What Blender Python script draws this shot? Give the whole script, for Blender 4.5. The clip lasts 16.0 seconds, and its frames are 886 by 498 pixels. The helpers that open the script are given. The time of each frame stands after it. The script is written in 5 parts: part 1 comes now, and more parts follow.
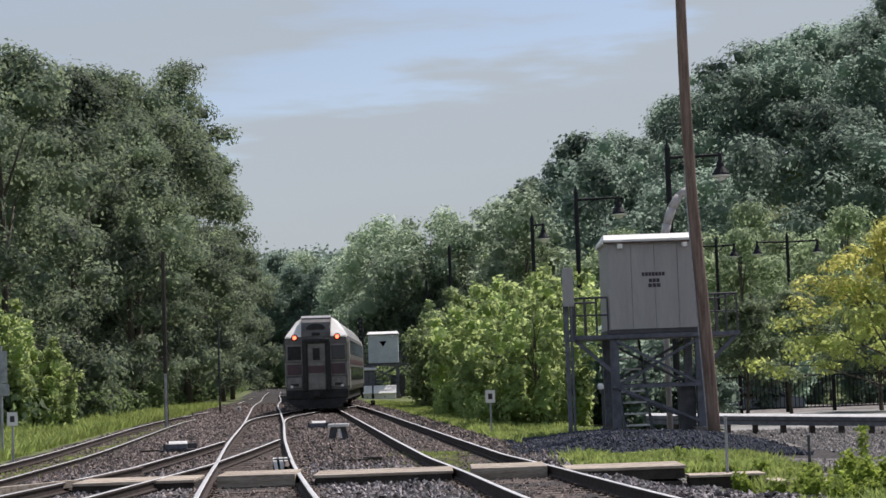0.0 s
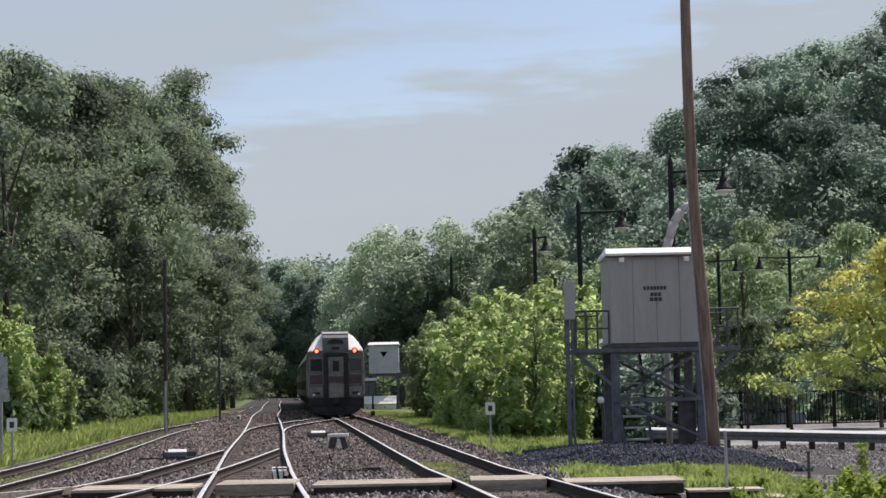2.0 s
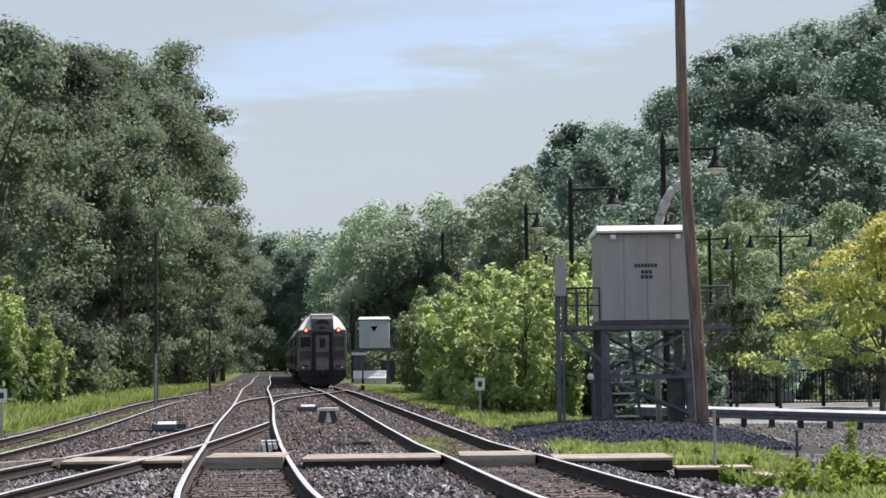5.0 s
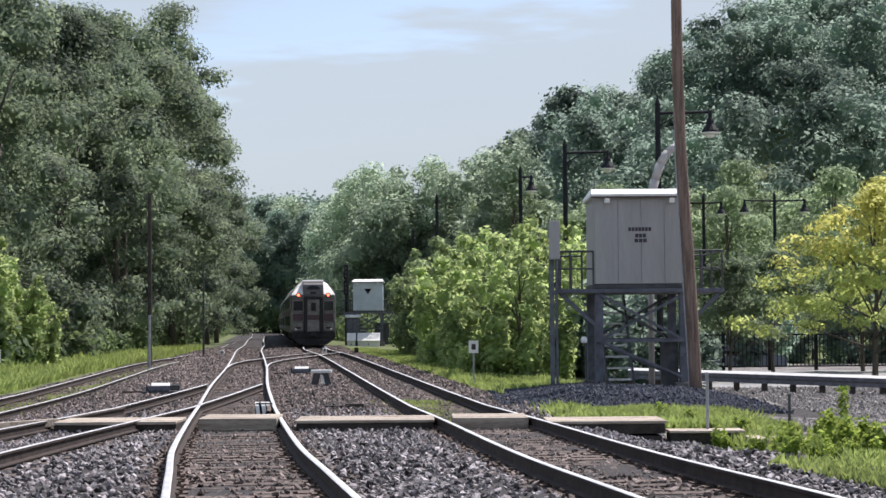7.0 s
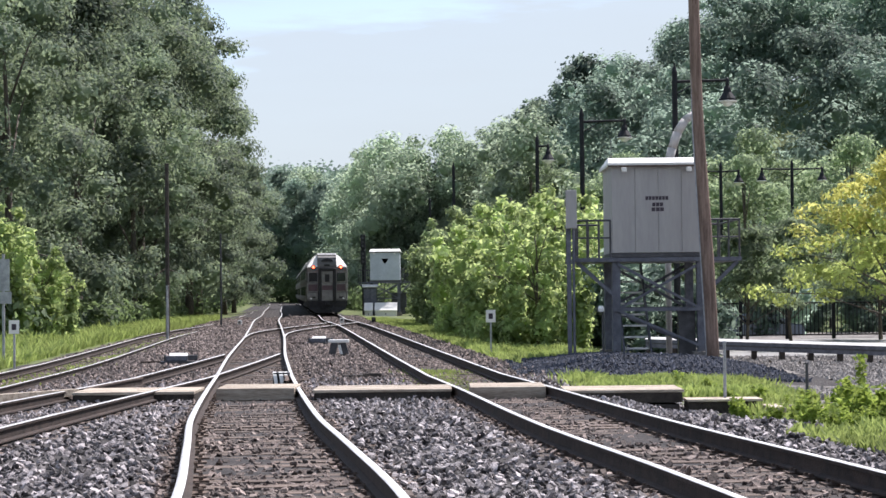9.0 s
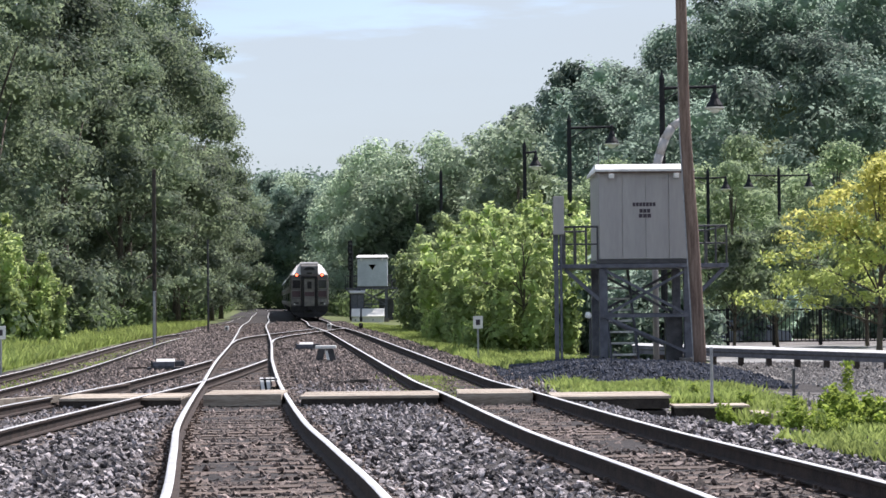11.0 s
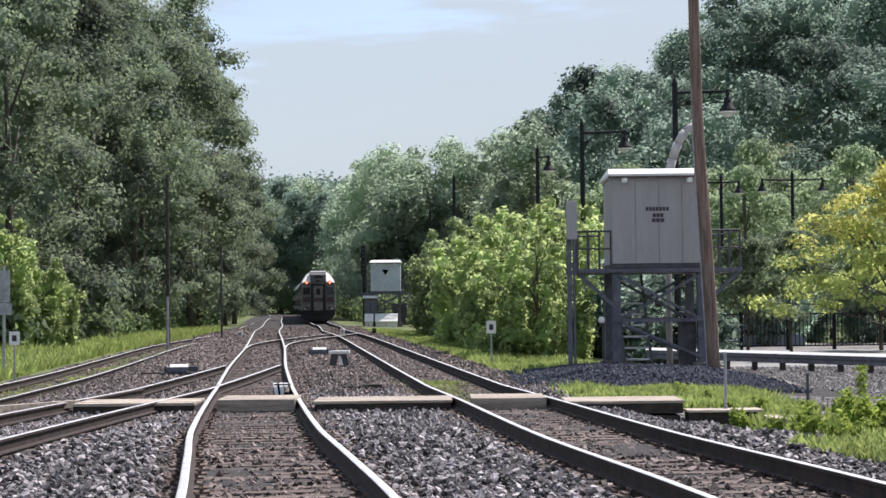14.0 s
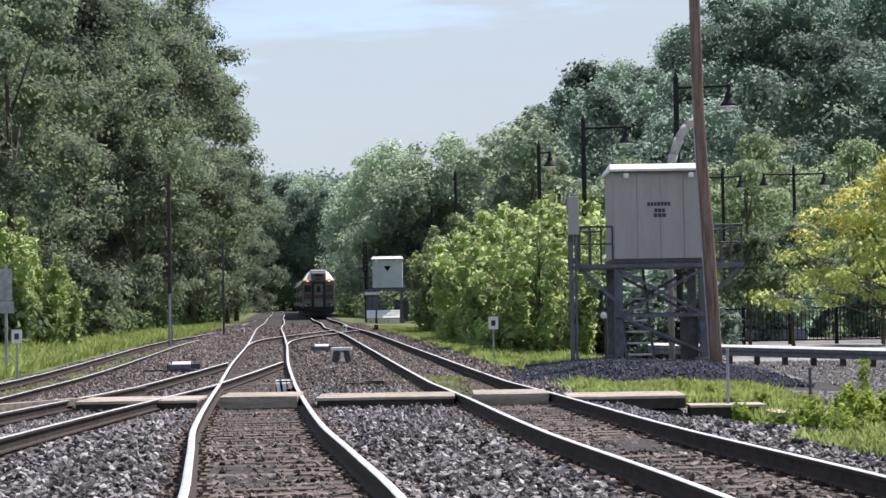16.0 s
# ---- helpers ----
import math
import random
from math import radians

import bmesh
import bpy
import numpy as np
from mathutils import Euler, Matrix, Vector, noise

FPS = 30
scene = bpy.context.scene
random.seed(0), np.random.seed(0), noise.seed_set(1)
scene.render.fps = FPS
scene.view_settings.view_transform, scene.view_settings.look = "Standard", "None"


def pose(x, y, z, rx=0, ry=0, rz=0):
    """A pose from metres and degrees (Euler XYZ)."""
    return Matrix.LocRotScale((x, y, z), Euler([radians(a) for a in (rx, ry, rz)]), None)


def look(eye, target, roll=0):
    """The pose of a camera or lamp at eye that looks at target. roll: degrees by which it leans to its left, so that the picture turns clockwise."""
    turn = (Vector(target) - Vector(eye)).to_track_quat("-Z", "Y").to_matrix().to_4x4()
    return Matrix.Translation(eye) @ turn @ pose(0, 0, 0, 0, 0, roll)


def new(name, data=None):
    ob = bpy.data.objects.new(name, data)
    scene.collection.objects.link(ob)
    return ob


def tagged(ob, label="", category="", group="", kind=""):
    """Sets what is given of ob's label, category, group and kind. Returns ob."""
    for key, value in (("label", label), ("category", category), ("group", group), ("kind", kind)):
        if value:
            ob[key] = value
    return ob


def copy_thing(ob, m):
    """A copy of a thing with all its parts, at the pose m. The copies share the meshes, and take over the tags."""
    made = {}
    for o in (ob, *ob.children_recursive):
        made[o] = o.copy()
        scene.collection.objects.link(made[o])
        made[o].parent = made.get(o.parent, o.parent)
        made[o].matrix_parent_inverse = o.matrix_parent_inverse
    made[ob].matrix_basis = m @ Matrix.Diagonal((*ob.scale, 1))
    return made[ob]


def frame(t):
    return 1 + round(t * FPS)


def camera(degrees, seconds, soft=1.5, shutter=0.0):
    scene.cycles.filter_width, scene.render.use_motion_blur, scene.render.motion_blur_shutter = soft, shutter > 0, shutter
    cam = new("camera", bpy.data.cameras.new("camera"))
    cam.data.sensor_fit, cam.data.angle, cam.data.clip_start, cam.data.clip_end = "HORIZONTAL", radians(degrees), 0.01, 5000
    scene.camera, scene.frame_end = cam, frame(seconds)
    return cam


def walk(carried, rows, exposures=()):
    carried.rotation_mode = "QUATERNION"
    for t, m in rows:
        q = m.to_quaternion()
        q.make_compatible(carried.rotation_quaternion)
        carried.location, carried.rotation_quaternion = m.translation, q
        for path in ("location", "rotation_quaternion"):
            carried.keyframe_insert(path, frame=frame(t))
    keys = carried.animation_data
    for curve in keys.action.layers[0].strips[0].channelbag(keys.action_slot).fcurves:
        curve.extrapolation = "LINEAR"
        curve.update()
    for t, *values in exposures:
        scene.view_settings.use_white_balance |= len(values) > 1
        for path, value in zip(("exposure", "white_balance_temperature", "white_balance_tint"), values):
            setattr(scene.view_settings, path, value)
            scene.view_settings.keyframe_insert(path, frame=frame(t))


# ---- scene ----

EYE = 1.65
cam = camera(27.5, 16.0, soft=1.55)
ROWS = [  # seconds, yaw, pitch, lean to the right
    (0.0, -0.16, 3.907, 2.015), (0.5, -0.269, 4.195, 1.841), (1.0, -0.133, 4.366, 1.655), (1.5, -0.138, 4.325, 1.453),
    (2.0, -0.108, 4.267, 1.271), (2.5, 0.081, 4.199, 1.095), (3.0, 0.082, 4.037, 1.033), (3.5, 0.21, 3.839, 0.991),
    (4.0, 0.184, 3.719, 0.92), (4.5, -0.182, 3.659, 0.862), (7.0, -0.543, 2.303, 0.435), (7.5, -0.165, 2.026, 0.419),
    (8.0, 0.007, 1.421, 0.529), (8.5, -0.126, 1.343, 0.602), (9.0, 0.001, 1.344, 0.601), (9.5, -0.146, 1.398, 0.599),
    (12.0, -0.545, 1.549, 0.465), (12.5, -0.656, 1.446, 0.446), (13.0, -0.655, 1.483, 0.512), (13.5, -0.214, 1.658, 0.559),
    (14.0, 0.011, 1.692, 0.64), (14.5, -0.16, 1.635, 0.707), (15.0, -0.185, 1.498, 0.758), (15.5, -0.188, 1.469, 0.811),
    (16.0, 0.069, 1.57, 0.916),
]
EXPOSURES = [(t, stops, 6420 if t < 5 else 6230, 18) for t, stops in ((0.0, -0.03), (1.5, 0.0), (2.4, 0.15), (3.5, 0.2), (7.0, 0.38), (7.7, 0.36), (8.0, 0.8), (8.5, 0.8), (9.0, 0.62), (9.5, 0.55), (12.0, 0.46), (16.0, 0.42))]
walk(cam, [(t, pose(0, 0, EYE, 0, 0, yaw) @ pose(0, 0, 0, 90 + pitch) @ pose(0, 0, 0, 0, 0, -lean)) for t, yaw, pitch, lean in ROWS], EXPOSURES)

# ---- sky and sun ----
SUN_EL, SUN_AZ = 56.0, 44.0      # height, and degrees right of straight ahead
world = bpy.data.worlds.new("sky")
scene.world = world
world.use_nodes = True
wn, wl = world.node_tree.nodes, world.node_tree.links
wn.clear()
w_out, w_bg = wn.new("ShaderNodeOutputWorld"), wn.new("ShaderNodeBackground")
w_sky, w_mix = wn.new("ShaderNodeTexSky"), wn.new("ShaderNodeMix")
w_sky.sky_type, w_sky.sun_disc = "NISHITA", False
w_sky.sun_elevation, w_sky.sun_rotation = radians(SUN_EL), radians(SUN_AZ)
w_sky.dust_density, w_sky.air_density, w_sky.ozone_density = 0.6, 1.0, 1.1
w_tc, w_map, w_noise, w_ramp = (wn.new("ShaderNode" + k) for k in ("TexCoord", "Mapping", "TexNoise", "ValToRGB"))
w_sep, w_tilt, w_wave = wn.new("ShaderNodeSeparateXYZ"), wn.new("ShaderNodeMath"), wn.new("ShaderNodeMath")
w_map.inputs["Scale"].default_value = (2.2, 1.0, 14.0)
w_map.inputs["Rotation"].default_value = (0.0, radians(12), 0.0)
w_noise.inputs["Scale"].default_value, w_noise.inputs["Detail"].default_value = 3.0, 8.0
w_noise.inputs["Roughness"].default_value = 0.55
for w_m, w_k in ((w_tilt, -0.223), (w_wave, 0.125)):
    w_m.operation, w_m.inputs[1].default_value = "MULTIPLY_ADD", w_k
# thin high cloud with clearer air between: low veil, a blue gap, streaks above
for w_pos, w_v in ((0.14, 0.93), (0.212, 0.86), (0.228, 0.36), (0.252, 0.40), (0.275, 0.85), (0.4, 0.55), (0.7, 0.5)):
    w_e = w_ramp.color_ramp.elements.new(w_pos)
    w_e.color = (w_v, w_v, w_v, 1)
w_ramp.color_ramp.elements.remove(w_ramp.color_ramp.elements[0])
w_ramp.color_ramp.elements.remove(w_ramp.color_ramp.elements[-1])
w_mix.data_type = "RGBA"
w_mix.inputs["B"].default_value = (3.40, 3.84, 3.90, 1)
wl.new(w_tc.outputs["Generated"], w_map.inputs["Vector"])
wl.new(w_map.outputs["Vector"], w_noise.inputs["Vector"])
wl.new(w_tc.outputs["Generated"], w_sep.inputs["Vector"])
wl.new(w_sep.outputs["X"], w_tilt.inputs[0])
wl.new(w_sep.outputs["Z"], w_tilt.inputs[2])
wl.new(w_noise.outputs["Fac"], w_wave.inputs[0])
wl.new(w_tilt.outputs[0], w_wave.inputs[2])
wl.new(w_wave.outputs[0], w_ramp.inputs["Fac"])
wl.new(w_ramp.outputs["Color"], w_mix.inputs["Factor"])
wl.new(w_sky.outputs["Color"], w_mix.inputs["A"])
wl.new(w_mix.outputs["Result"], w_bg.inputs["Color"])
w_bg.inputs["Strength"].default_value = 0.13
wl.new(w_bg.outputs["Background"], w_out.inputs["Surface"])
sun = new("sun", bpy.data.lights.new("sun", "SUN"))
sun.data.energy, sun.data.angle, sun.data.color = 5.0, radians(0.6), (1.0, 0.95, 0.87)
_se, _sa = radians(SUN_EL), radians(SUN_AZ)
sun.matrix_world = look((0, 0, 60), Vector((0, 0, 60)) - Vector((math.sin(_sa) * math.cos(_se), math.cos(_sa) * math.cos(_se), math.sin(_se))))


# ---- materials ----
def mat(name, c1, c2=None, scale=6.0, rough=0.8, metal=0.0, bump=0.0, fine=0.0, vary=0.0, stretch=(1, 1, 1), spec=None, island=0.0, coords="Object"):
    """Two colours mixed by a coarse and a fine noise, with relief from the fine one."""
    m = bpy.data.materials.new(name)
    m.use_nodes = True
    nt = m.node_tree
    b = nt.nodes["Principled BSDF"]
    b.inputs["Roughness"].default_value, b.inputs["Metallic"].default_value = rough, metal
    if spec is not None:
        b.inputs["Specular IOR Level"].default_value = spec
    c2 = c2 or c1
    tc, mp, n1, n2 = (nt.nodes.new("ShaderNode" + k) for k in ("TexCoord", "Mapping", "TexNoise", "TexNoise"))
    mp.inputs["Scale"].default_value = stretch
    nt.links.new(tc.outputs[coords], mp.inputs["Vector"])
    n1.inputs["Scale"].default_value, n1.inputs["Detail"].default_value = scale, 5.0
    n2.inputs["Scale"].default_value, n2.inputs["Detail"].default_value = (fine or scale * 7), 3.0
    for n in (n1, n2):
        nt.links.new(mp.outputs["Vector"], n.inputs["Vector"])
    add = nt.nodes.new("ShaderNodeMath")
    add.operation = "MULTIPLY_ADD"
    add.inputs[1].default_value = 0.55
    nt.links.new(n2.outputs["Fac"], add.inputs[0])
    nt.links.new(n1.outputs["Fac"], add.inputs[2])
    ramp = nt.nodes.new("ShaderNodeValToRGB")
    ramp.color_ramp.elements[0].position, ramp.color_ramp.elements[1].position = 0.6, 0.95
    ramp.color_ramp.elements[0].color, ramp.color_ramp.elements[1].color = (*c1, 1), (*c2, 1)
    nt.links.new(add.outputs[0], ramp.inputs["Fac"])
    col = ramp.outputs["Color"]
    if vary or island:
        hsv, mul = nt.nodes.new("ShaderNodeHueSaturation"), nt.nodes.new("ShaderNodeMapRange")
        k = vary or island
        mul.inputs["To Min"].default_value, mul.inputs["To Max"].default_value = 1 - k, 1 + k
        src = nt.nodes.new("ShaderNodeObjectInfo").outputs["Random"] if vary else nt.nodes.new("ShaderNodeNewGeometry").outputs["Random Per Island"]
        nt.links.new(src, mul.inputs["Value"])
        nt.links.new(mul.outputs["Result"], hsv.inputs["Value"])
        nt.links.new(col, hsv.inputs["Color"])
        col = hsv.outputs["Color"]
    nt.links.new(col, b.inputs["Base Color"])
    if bump:
        bp = nt.nodes.new("ShaderNodeBump")
        bp.inputs["Strength"].default_value, bp.inputs["Distance"].default_value = bump, 0.03
        nt.links.new(n2.outputs["Fac"], bp.inputs["Height"])
        nt.links.new(bp.outputs["Normal"], b.inputs["Normal"])
    return m


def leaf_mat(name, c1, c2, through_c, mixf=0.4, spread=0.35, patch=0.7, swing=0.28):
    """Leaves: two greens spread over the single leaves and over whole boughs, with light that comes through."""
    m = bpy.data.materials.new(name)
    m.use_nodes = True
    nt = m.node_tree
    b, out = nt.nodes["Principled BSDF"], nt.nodes["Material Output"]
    b.inputs["Roughness"].default_value = 0.65
    b.inputs["Specular IOR Level"].default_value = 0.15
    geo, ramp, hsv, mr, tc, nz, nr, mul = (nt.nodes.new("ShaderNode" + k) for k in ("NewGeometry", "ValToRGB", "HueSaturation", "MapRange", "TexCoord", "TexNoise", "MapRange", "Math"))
    ramp.color_ramp.elements[0].color, ramp.color_ramp.elements[1].color = (*c1, 1), (*c2, 1)
    nt.links.new(geo.outputs["Random Per Island"], ramp.inputs["Fac"])
    oi = nt.nodes.new("ShaderNodeObjectInfo")
    mr.inputs["To Min"].default_value, mr.inputs["To Max"].default_value = 1 - spread, 1 + spread
    nt.links.new(oi.outputs["Random"], mr.inputs["Value"])
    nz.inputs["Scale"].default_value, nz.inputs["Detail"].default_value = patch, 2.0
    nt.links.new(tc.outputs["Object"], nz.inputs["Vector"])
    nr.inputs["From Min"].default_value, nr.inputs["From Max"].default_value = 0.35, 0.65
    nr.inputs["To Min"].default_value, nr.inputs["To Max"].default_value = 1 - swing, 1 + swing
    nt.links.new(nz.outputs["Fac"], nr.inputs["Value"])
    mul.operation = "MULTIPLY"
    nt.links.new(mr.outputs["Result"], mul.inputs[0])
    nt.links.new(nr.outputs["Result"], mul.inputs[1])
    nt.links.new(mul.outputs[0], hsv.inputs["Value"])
    nt.links.new(ramp.outputs["Color"], hsv.inputs["Color"])
    nt.links.new(hsv.outputs["Color"], b.inputs["Base Color"])
    tr, mx, h2 = nt.nodes.new("ShaderNodeBsdfTranslucent"), nt.nodes.new("ShaderNodeMixShader"), nt.nodes.new("ShaderNodeHueSaturation")
    h2.inputs["Color"].default_value = (*through_c, 1)
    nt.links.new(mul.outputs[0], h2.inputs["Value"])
    nt.links.new(h2.outputs["Color"], tr.inputs["Color"])
    mx.inputs["Fac"].default_value = mixf
    nt.links.new(b.outputs["BSDF"], mx.inputs[1])
    nt.links.new(tr.outputs["BSDF"], mx.inputs[2])
    nt.links.new(mx.outputs["Shader"], out.inputs["Surface"])
    return m


def glow_mat(name, c, strength):
    m = mat(name, c, rough=0.3)
    b = m.node_tree.nodes["Principled BSDF"]
    b.inputs["Emission Color"].default_value, b.inputs["Emission Strength"].default_value = (*c, 1), strength
    return m


M_SOIL = mat("grassy soil", (0.07, 0.10, 0.025), (0.13, 0.15, 0.05), 0.6, 0.95, bump=0.4, fine=9)
# Near-black bed colour stands in for shade in the gaps between stones.
M_BALLAST = mat("ballast bed darkened for gap shade", (0.010, 0.009, 0.009), (0.050, 0.042, 0.040), 5.0, 0.95, bump=0.9, fine=22)
M_STONE_BROWN = mat("fouled ballast stone", (0.050, 0.038, 0.034), (0.27, 0.215, 0.19), 9.0, 0.9, bump=0.3, fine=60, island=0.75)
M_STONE = mat("ballast stone", (0.055, 0.048, 0.049), (0.37, 0.335, 0.335), 9.0, 0.9, bump=0.3, fine=60, island=0.85)
# Blue-grey rock, its colour also darkened to hold the hut's shadow.
M_TRAP = mat("blue-grey trap rock darkened for shadow", (0.020, 0.025, 0.038), (0.062, 0.070, 0.094), 9.0, 0.9, bump=0.3, fine=60, island=0.5)
M_LOT = mat("pale lot gravel", (0.13, 0.118, 0.108), (0.33, 0.305, 0.285), 9.0, 0.9, bump=0.3, fine=60, island=0.4)
M_GRAVEL = mat("dusty gravel", (0.10, 0.092, 0.086), (0.25, 0.232, 0.215), 1.3, 0.95, bump=1.0, fine=31)
M_ROAD = mat("worn asphalt", (0.17, 0.17, 0.165), (0.29, 0.285, 0.275), 0.7, 0.9, bump=0.2, fine=40)
M_RAILSIDE = mat("rusty rail", (0.018, 0.012, 0.010), (0.052, 0.033, 0.026), 7.0, 0.85, 0.1, bump=0.3)
M_RAILTOP = mat("polished rail head", (0.60, 0.585, 0.57), (0.78, 0.765, 0.745), 3.0, 0.45, 0.75)
M_TIE = mat("weathered wooden tie", (0.05, 0.038, 0.032), (0.16, 0.12, 0.098), 3.0, 0.92, bump=0.6, vary=0.35, stretch=(0.4, 3, 3))
M_PLATE = mat("rusty steel plate", (0.06, 0.042, 0.034), (0.16, 0.115, 0.09), 12, 0.8, 0.3, bump=0.3)
M_PLANK = mat("weathered crossing timber", (0.27, 0.215, 0.165), (0.54, 0.47, 0.385), 2.5, 0.85, bump=0.5, vary=0.12, stretch=(0.5, 5, 5))
M_DARKTIMBER = mat("creosoted timber", (0.025, 0.02, 0.017), (0.06, 0.05, 0.042), 4, 0.9, bump=0.5)
M_POLE = mat("brown wooden pole", (0.12, 0.078, 0.060), (0.29, 0.205, 0.165), 3.0, 0.85, bump=0.5, stretch=(5, 5, 0.4))
M_HUT = mat("pale grey steel sheet", (0.335, 0.322, 0.318), (0.395, 0.38, 0.372), 0.9, 0.5, stretch=(2.5, 2.5, 0.5))
M_HUTBLUE = mat("pale blue-grey steel sheet", (0.42, 0.47, 0.54), (0.54, 0.59, 0.66), 1.2, 0.5, 0.0, bump=0.05)
M_WHITE = mat("white painted metal", (0.68, 0.67, 0.64), (0.82, 0.81, 0.78), 2.0, 0.45)
M_GREYSTEEL = mat("galvanised steel", (0.24, 0.25, 0.27), (0.40, 0.41, 0.43), 6, 0.5, 0.4, bump=0.05)
# Steel coloured darker than galvanised to carry the shade on the hut's stand.
M_STAND = mat("blue-grey stand steel darkened for shade", (0.078, 0.084, 0.106), (0.15, 0.157, 0.188), 5, 0.6, 0.2, bump=0.05)
M_DARKSTEEL = mat("dark painted steel", (0.035, 0.037, 0.042), (0.08, 0.08, 0.088), 6, 0.5, 0.2)
M_BLACK = mat("black painted metal", (0.008, 0.009, 0.011), (0.018, 0.019, 0.022), 5, 0.6, spec=0.2)
M_INK = mat("dark sign paint", (0.035, 0.025, 0.04), (0.06, 0.045, 0.06), 8, 0.6)
M_GLASS = mat("dark window glass", (0.012, 0.015, 0.02), (0.02, 0.024, 0.03), 3, 0.08)
M_STAINLESS = mat("stainless coach shell", (0.30, 0.29, 0.28), (0.46, 0.45, 0.43), 3.0, 0.45, 0.5, bump=0.04)
M_TRIM = mat("dull steel trim", (0.15, 0.145, 0.135), (0.25, 0.24, 0.225), 4.0, 0.5, 0.3)
M_COACHGREY = mat("dusty grey coach end", (0.085, 0.082, 0.082), (0.155, 0.15, 0.145), 2.5, 0.55, 0.1)
M_RED = mat("maroon stripe", (0.056, 0.030, 0.037), (0.088, 0.047, 0.056), 3, 0.5)
M_UNDER = mat("sooty underframe", (0.01, 0.01, 0.012), (0.03, 0.028, 0.028), 5, 0.8)
# Cowl colour far paler than the shell: the sunlit highlight is painted in.
M_COWL = mat("pale cowl colour for sunlit steel", (0.72, 0.70, 0.66), (0.84, 0.82, 0.78), 2.0, 0.3)
M_LAMP_RED = glow_mat("lit red marker", (1.0, 0.12, 0.05), 5.0)
M_LAMP_GLASS = mat("frosted lamp glass", (0.75, 0.75, 0.72), (0.85, 0.85, 0.83), 4, 0.2)
M_BARK = mat("grey brown bark", (0.06, 0.05, 0.04), (0.15, 0.125, 0.10), 5, 0.9, bump=0.6, stretch=(3, 3, 0.5))
M_CARPAINT = mat("grey blue car paint", (0.16, 0.19, 0.24), (0.2, 0.23, 0.28), 1, 0.25, 0.3)
M_RUBBER = mat("tyre rubber", (0.015, 0.015, 0.016), (0.03, 0.03, 0.03), 8, 0.85)
# Wide bough swing paints lit and shaded crowns; the blue is raised for haze.
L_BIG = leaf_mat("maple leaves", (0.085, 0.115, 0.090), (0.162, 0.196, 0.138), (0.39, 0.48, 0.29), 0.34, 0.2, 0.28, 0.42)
# Far leaves carry distance haze in colour: bluer on hills, paler in the valley.
L_HILL = leaf_mat("haze-blued hillside leaves", (0.100, 0.146, 0.122), (0.148, 0.204, 0.162), (0.44, 0.57, 0.45), 0.5, 0.2, 0.1, 0.36)
L_FAR = leaf_mat("haze-paled far leaves", (0.165, 0.214, 0.160), (0.215, 0.270, 0.196), (0.53, 0.64, 0.45), 0.52, 0.2, 0.12)
L_MID = leaf_mat("roadside ash leaves", (0.130, 0.178, 0.112), (0.180, 0.232, 0.145), (0.46, 0.57, 0.33), 0.48, 0.2, 0.25)
# Undergrowth colour darkened to carry the deep shade at the wood's foot.
L_UNDER = leaf_mat("undergrowth leaves darkened for shade", (0.060, 0.085, 0.048), (0.09, 0.12, 0.066), (0.24, 0.33, 0.14), 0.4, 0.15, 0.3)
L_LIME = leaf_mat("lime lower leaves", (0.21, 0.27, 0.08), (0.34, 0.40, 0.13), (0.62, 0.70, 0.24), 0.5, 0.1, 1.2)
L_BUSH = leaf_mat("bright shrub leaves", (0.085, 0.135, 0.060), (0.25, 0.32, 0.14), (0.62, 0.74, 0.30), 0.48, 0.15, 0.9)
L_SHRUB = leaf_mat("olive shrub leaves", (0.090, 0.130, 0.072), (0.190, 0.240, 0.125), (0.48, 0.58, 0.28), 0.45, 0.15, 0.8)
L_YELLOW = leaf_mat("golden upper leaves", (0.26, 0.29, 0.07), (0.44, 0.43, 0.12), (0.70, 0.68, 0.23), 0.5, 0.1, 1.2)
L_GRASS = leaf_mat("grass blades", (0.12, 0.18, 0.045), (0.25, 0.31, 0.105), (0.40, 0.48, 0.15), 0.45, 0.1, 0.8)
L_WEED = leaf_mat("weed leaves", (0.13, 0.20, 0.035), (0.27, 0.35, 0.085), (0.45, 0.56, 0.12), 0.45, 0.1, 2.0)


# ---- mesh helpers ----
def mesh_of(bm, name, *mats, smooth=False):
    me = bpy.data.meshes.new(name)
    bm.normal_update()
    bm.to_mesh(me)
    bm.free()
    for m in mats:
        me.materials.append(m)
    if smooth:
        me.polygons.foreach_set("use_smooth", [True] * len(me.polygons))
    return me


def part(name, bm, material, parent, label="", smooth=False):
    ob = new(name, mesh_of(bm, name, material, smooth=smooth))
    ob.parent = parent
    return tagged(ob, label)


def empty(name, m, label, category, group="", kind=""):
    ob = new(name)
    ob.matrix_basis = m
    return tagged(ob, label, category, group, kind)


def box(x0, x1, y0, y1, z0, z1, bevel=0.0, bm=None):
    bm = bm or bmesh.new()
    made = bmesh.ops.create_cube(bm, size=1.0)["verts"]
    bmesh.ops.transform(bm, verts=made, matrix=Matrix.Translation(((x0 + x1) / 2, (y0 + y1) / 2, (z0 + z1) / 2)) @ Matrix.Diagonal((x1 - x0, y1 - y0, z1 - z0, 1)))
    if bevel:
        edges = list({e for v in made for e in v.link_edges})
        bmesh.ops.bevel(bm, geom=edges, offset=bevel, segments=2, affect="EDGES", profile=0.6)
    return bm


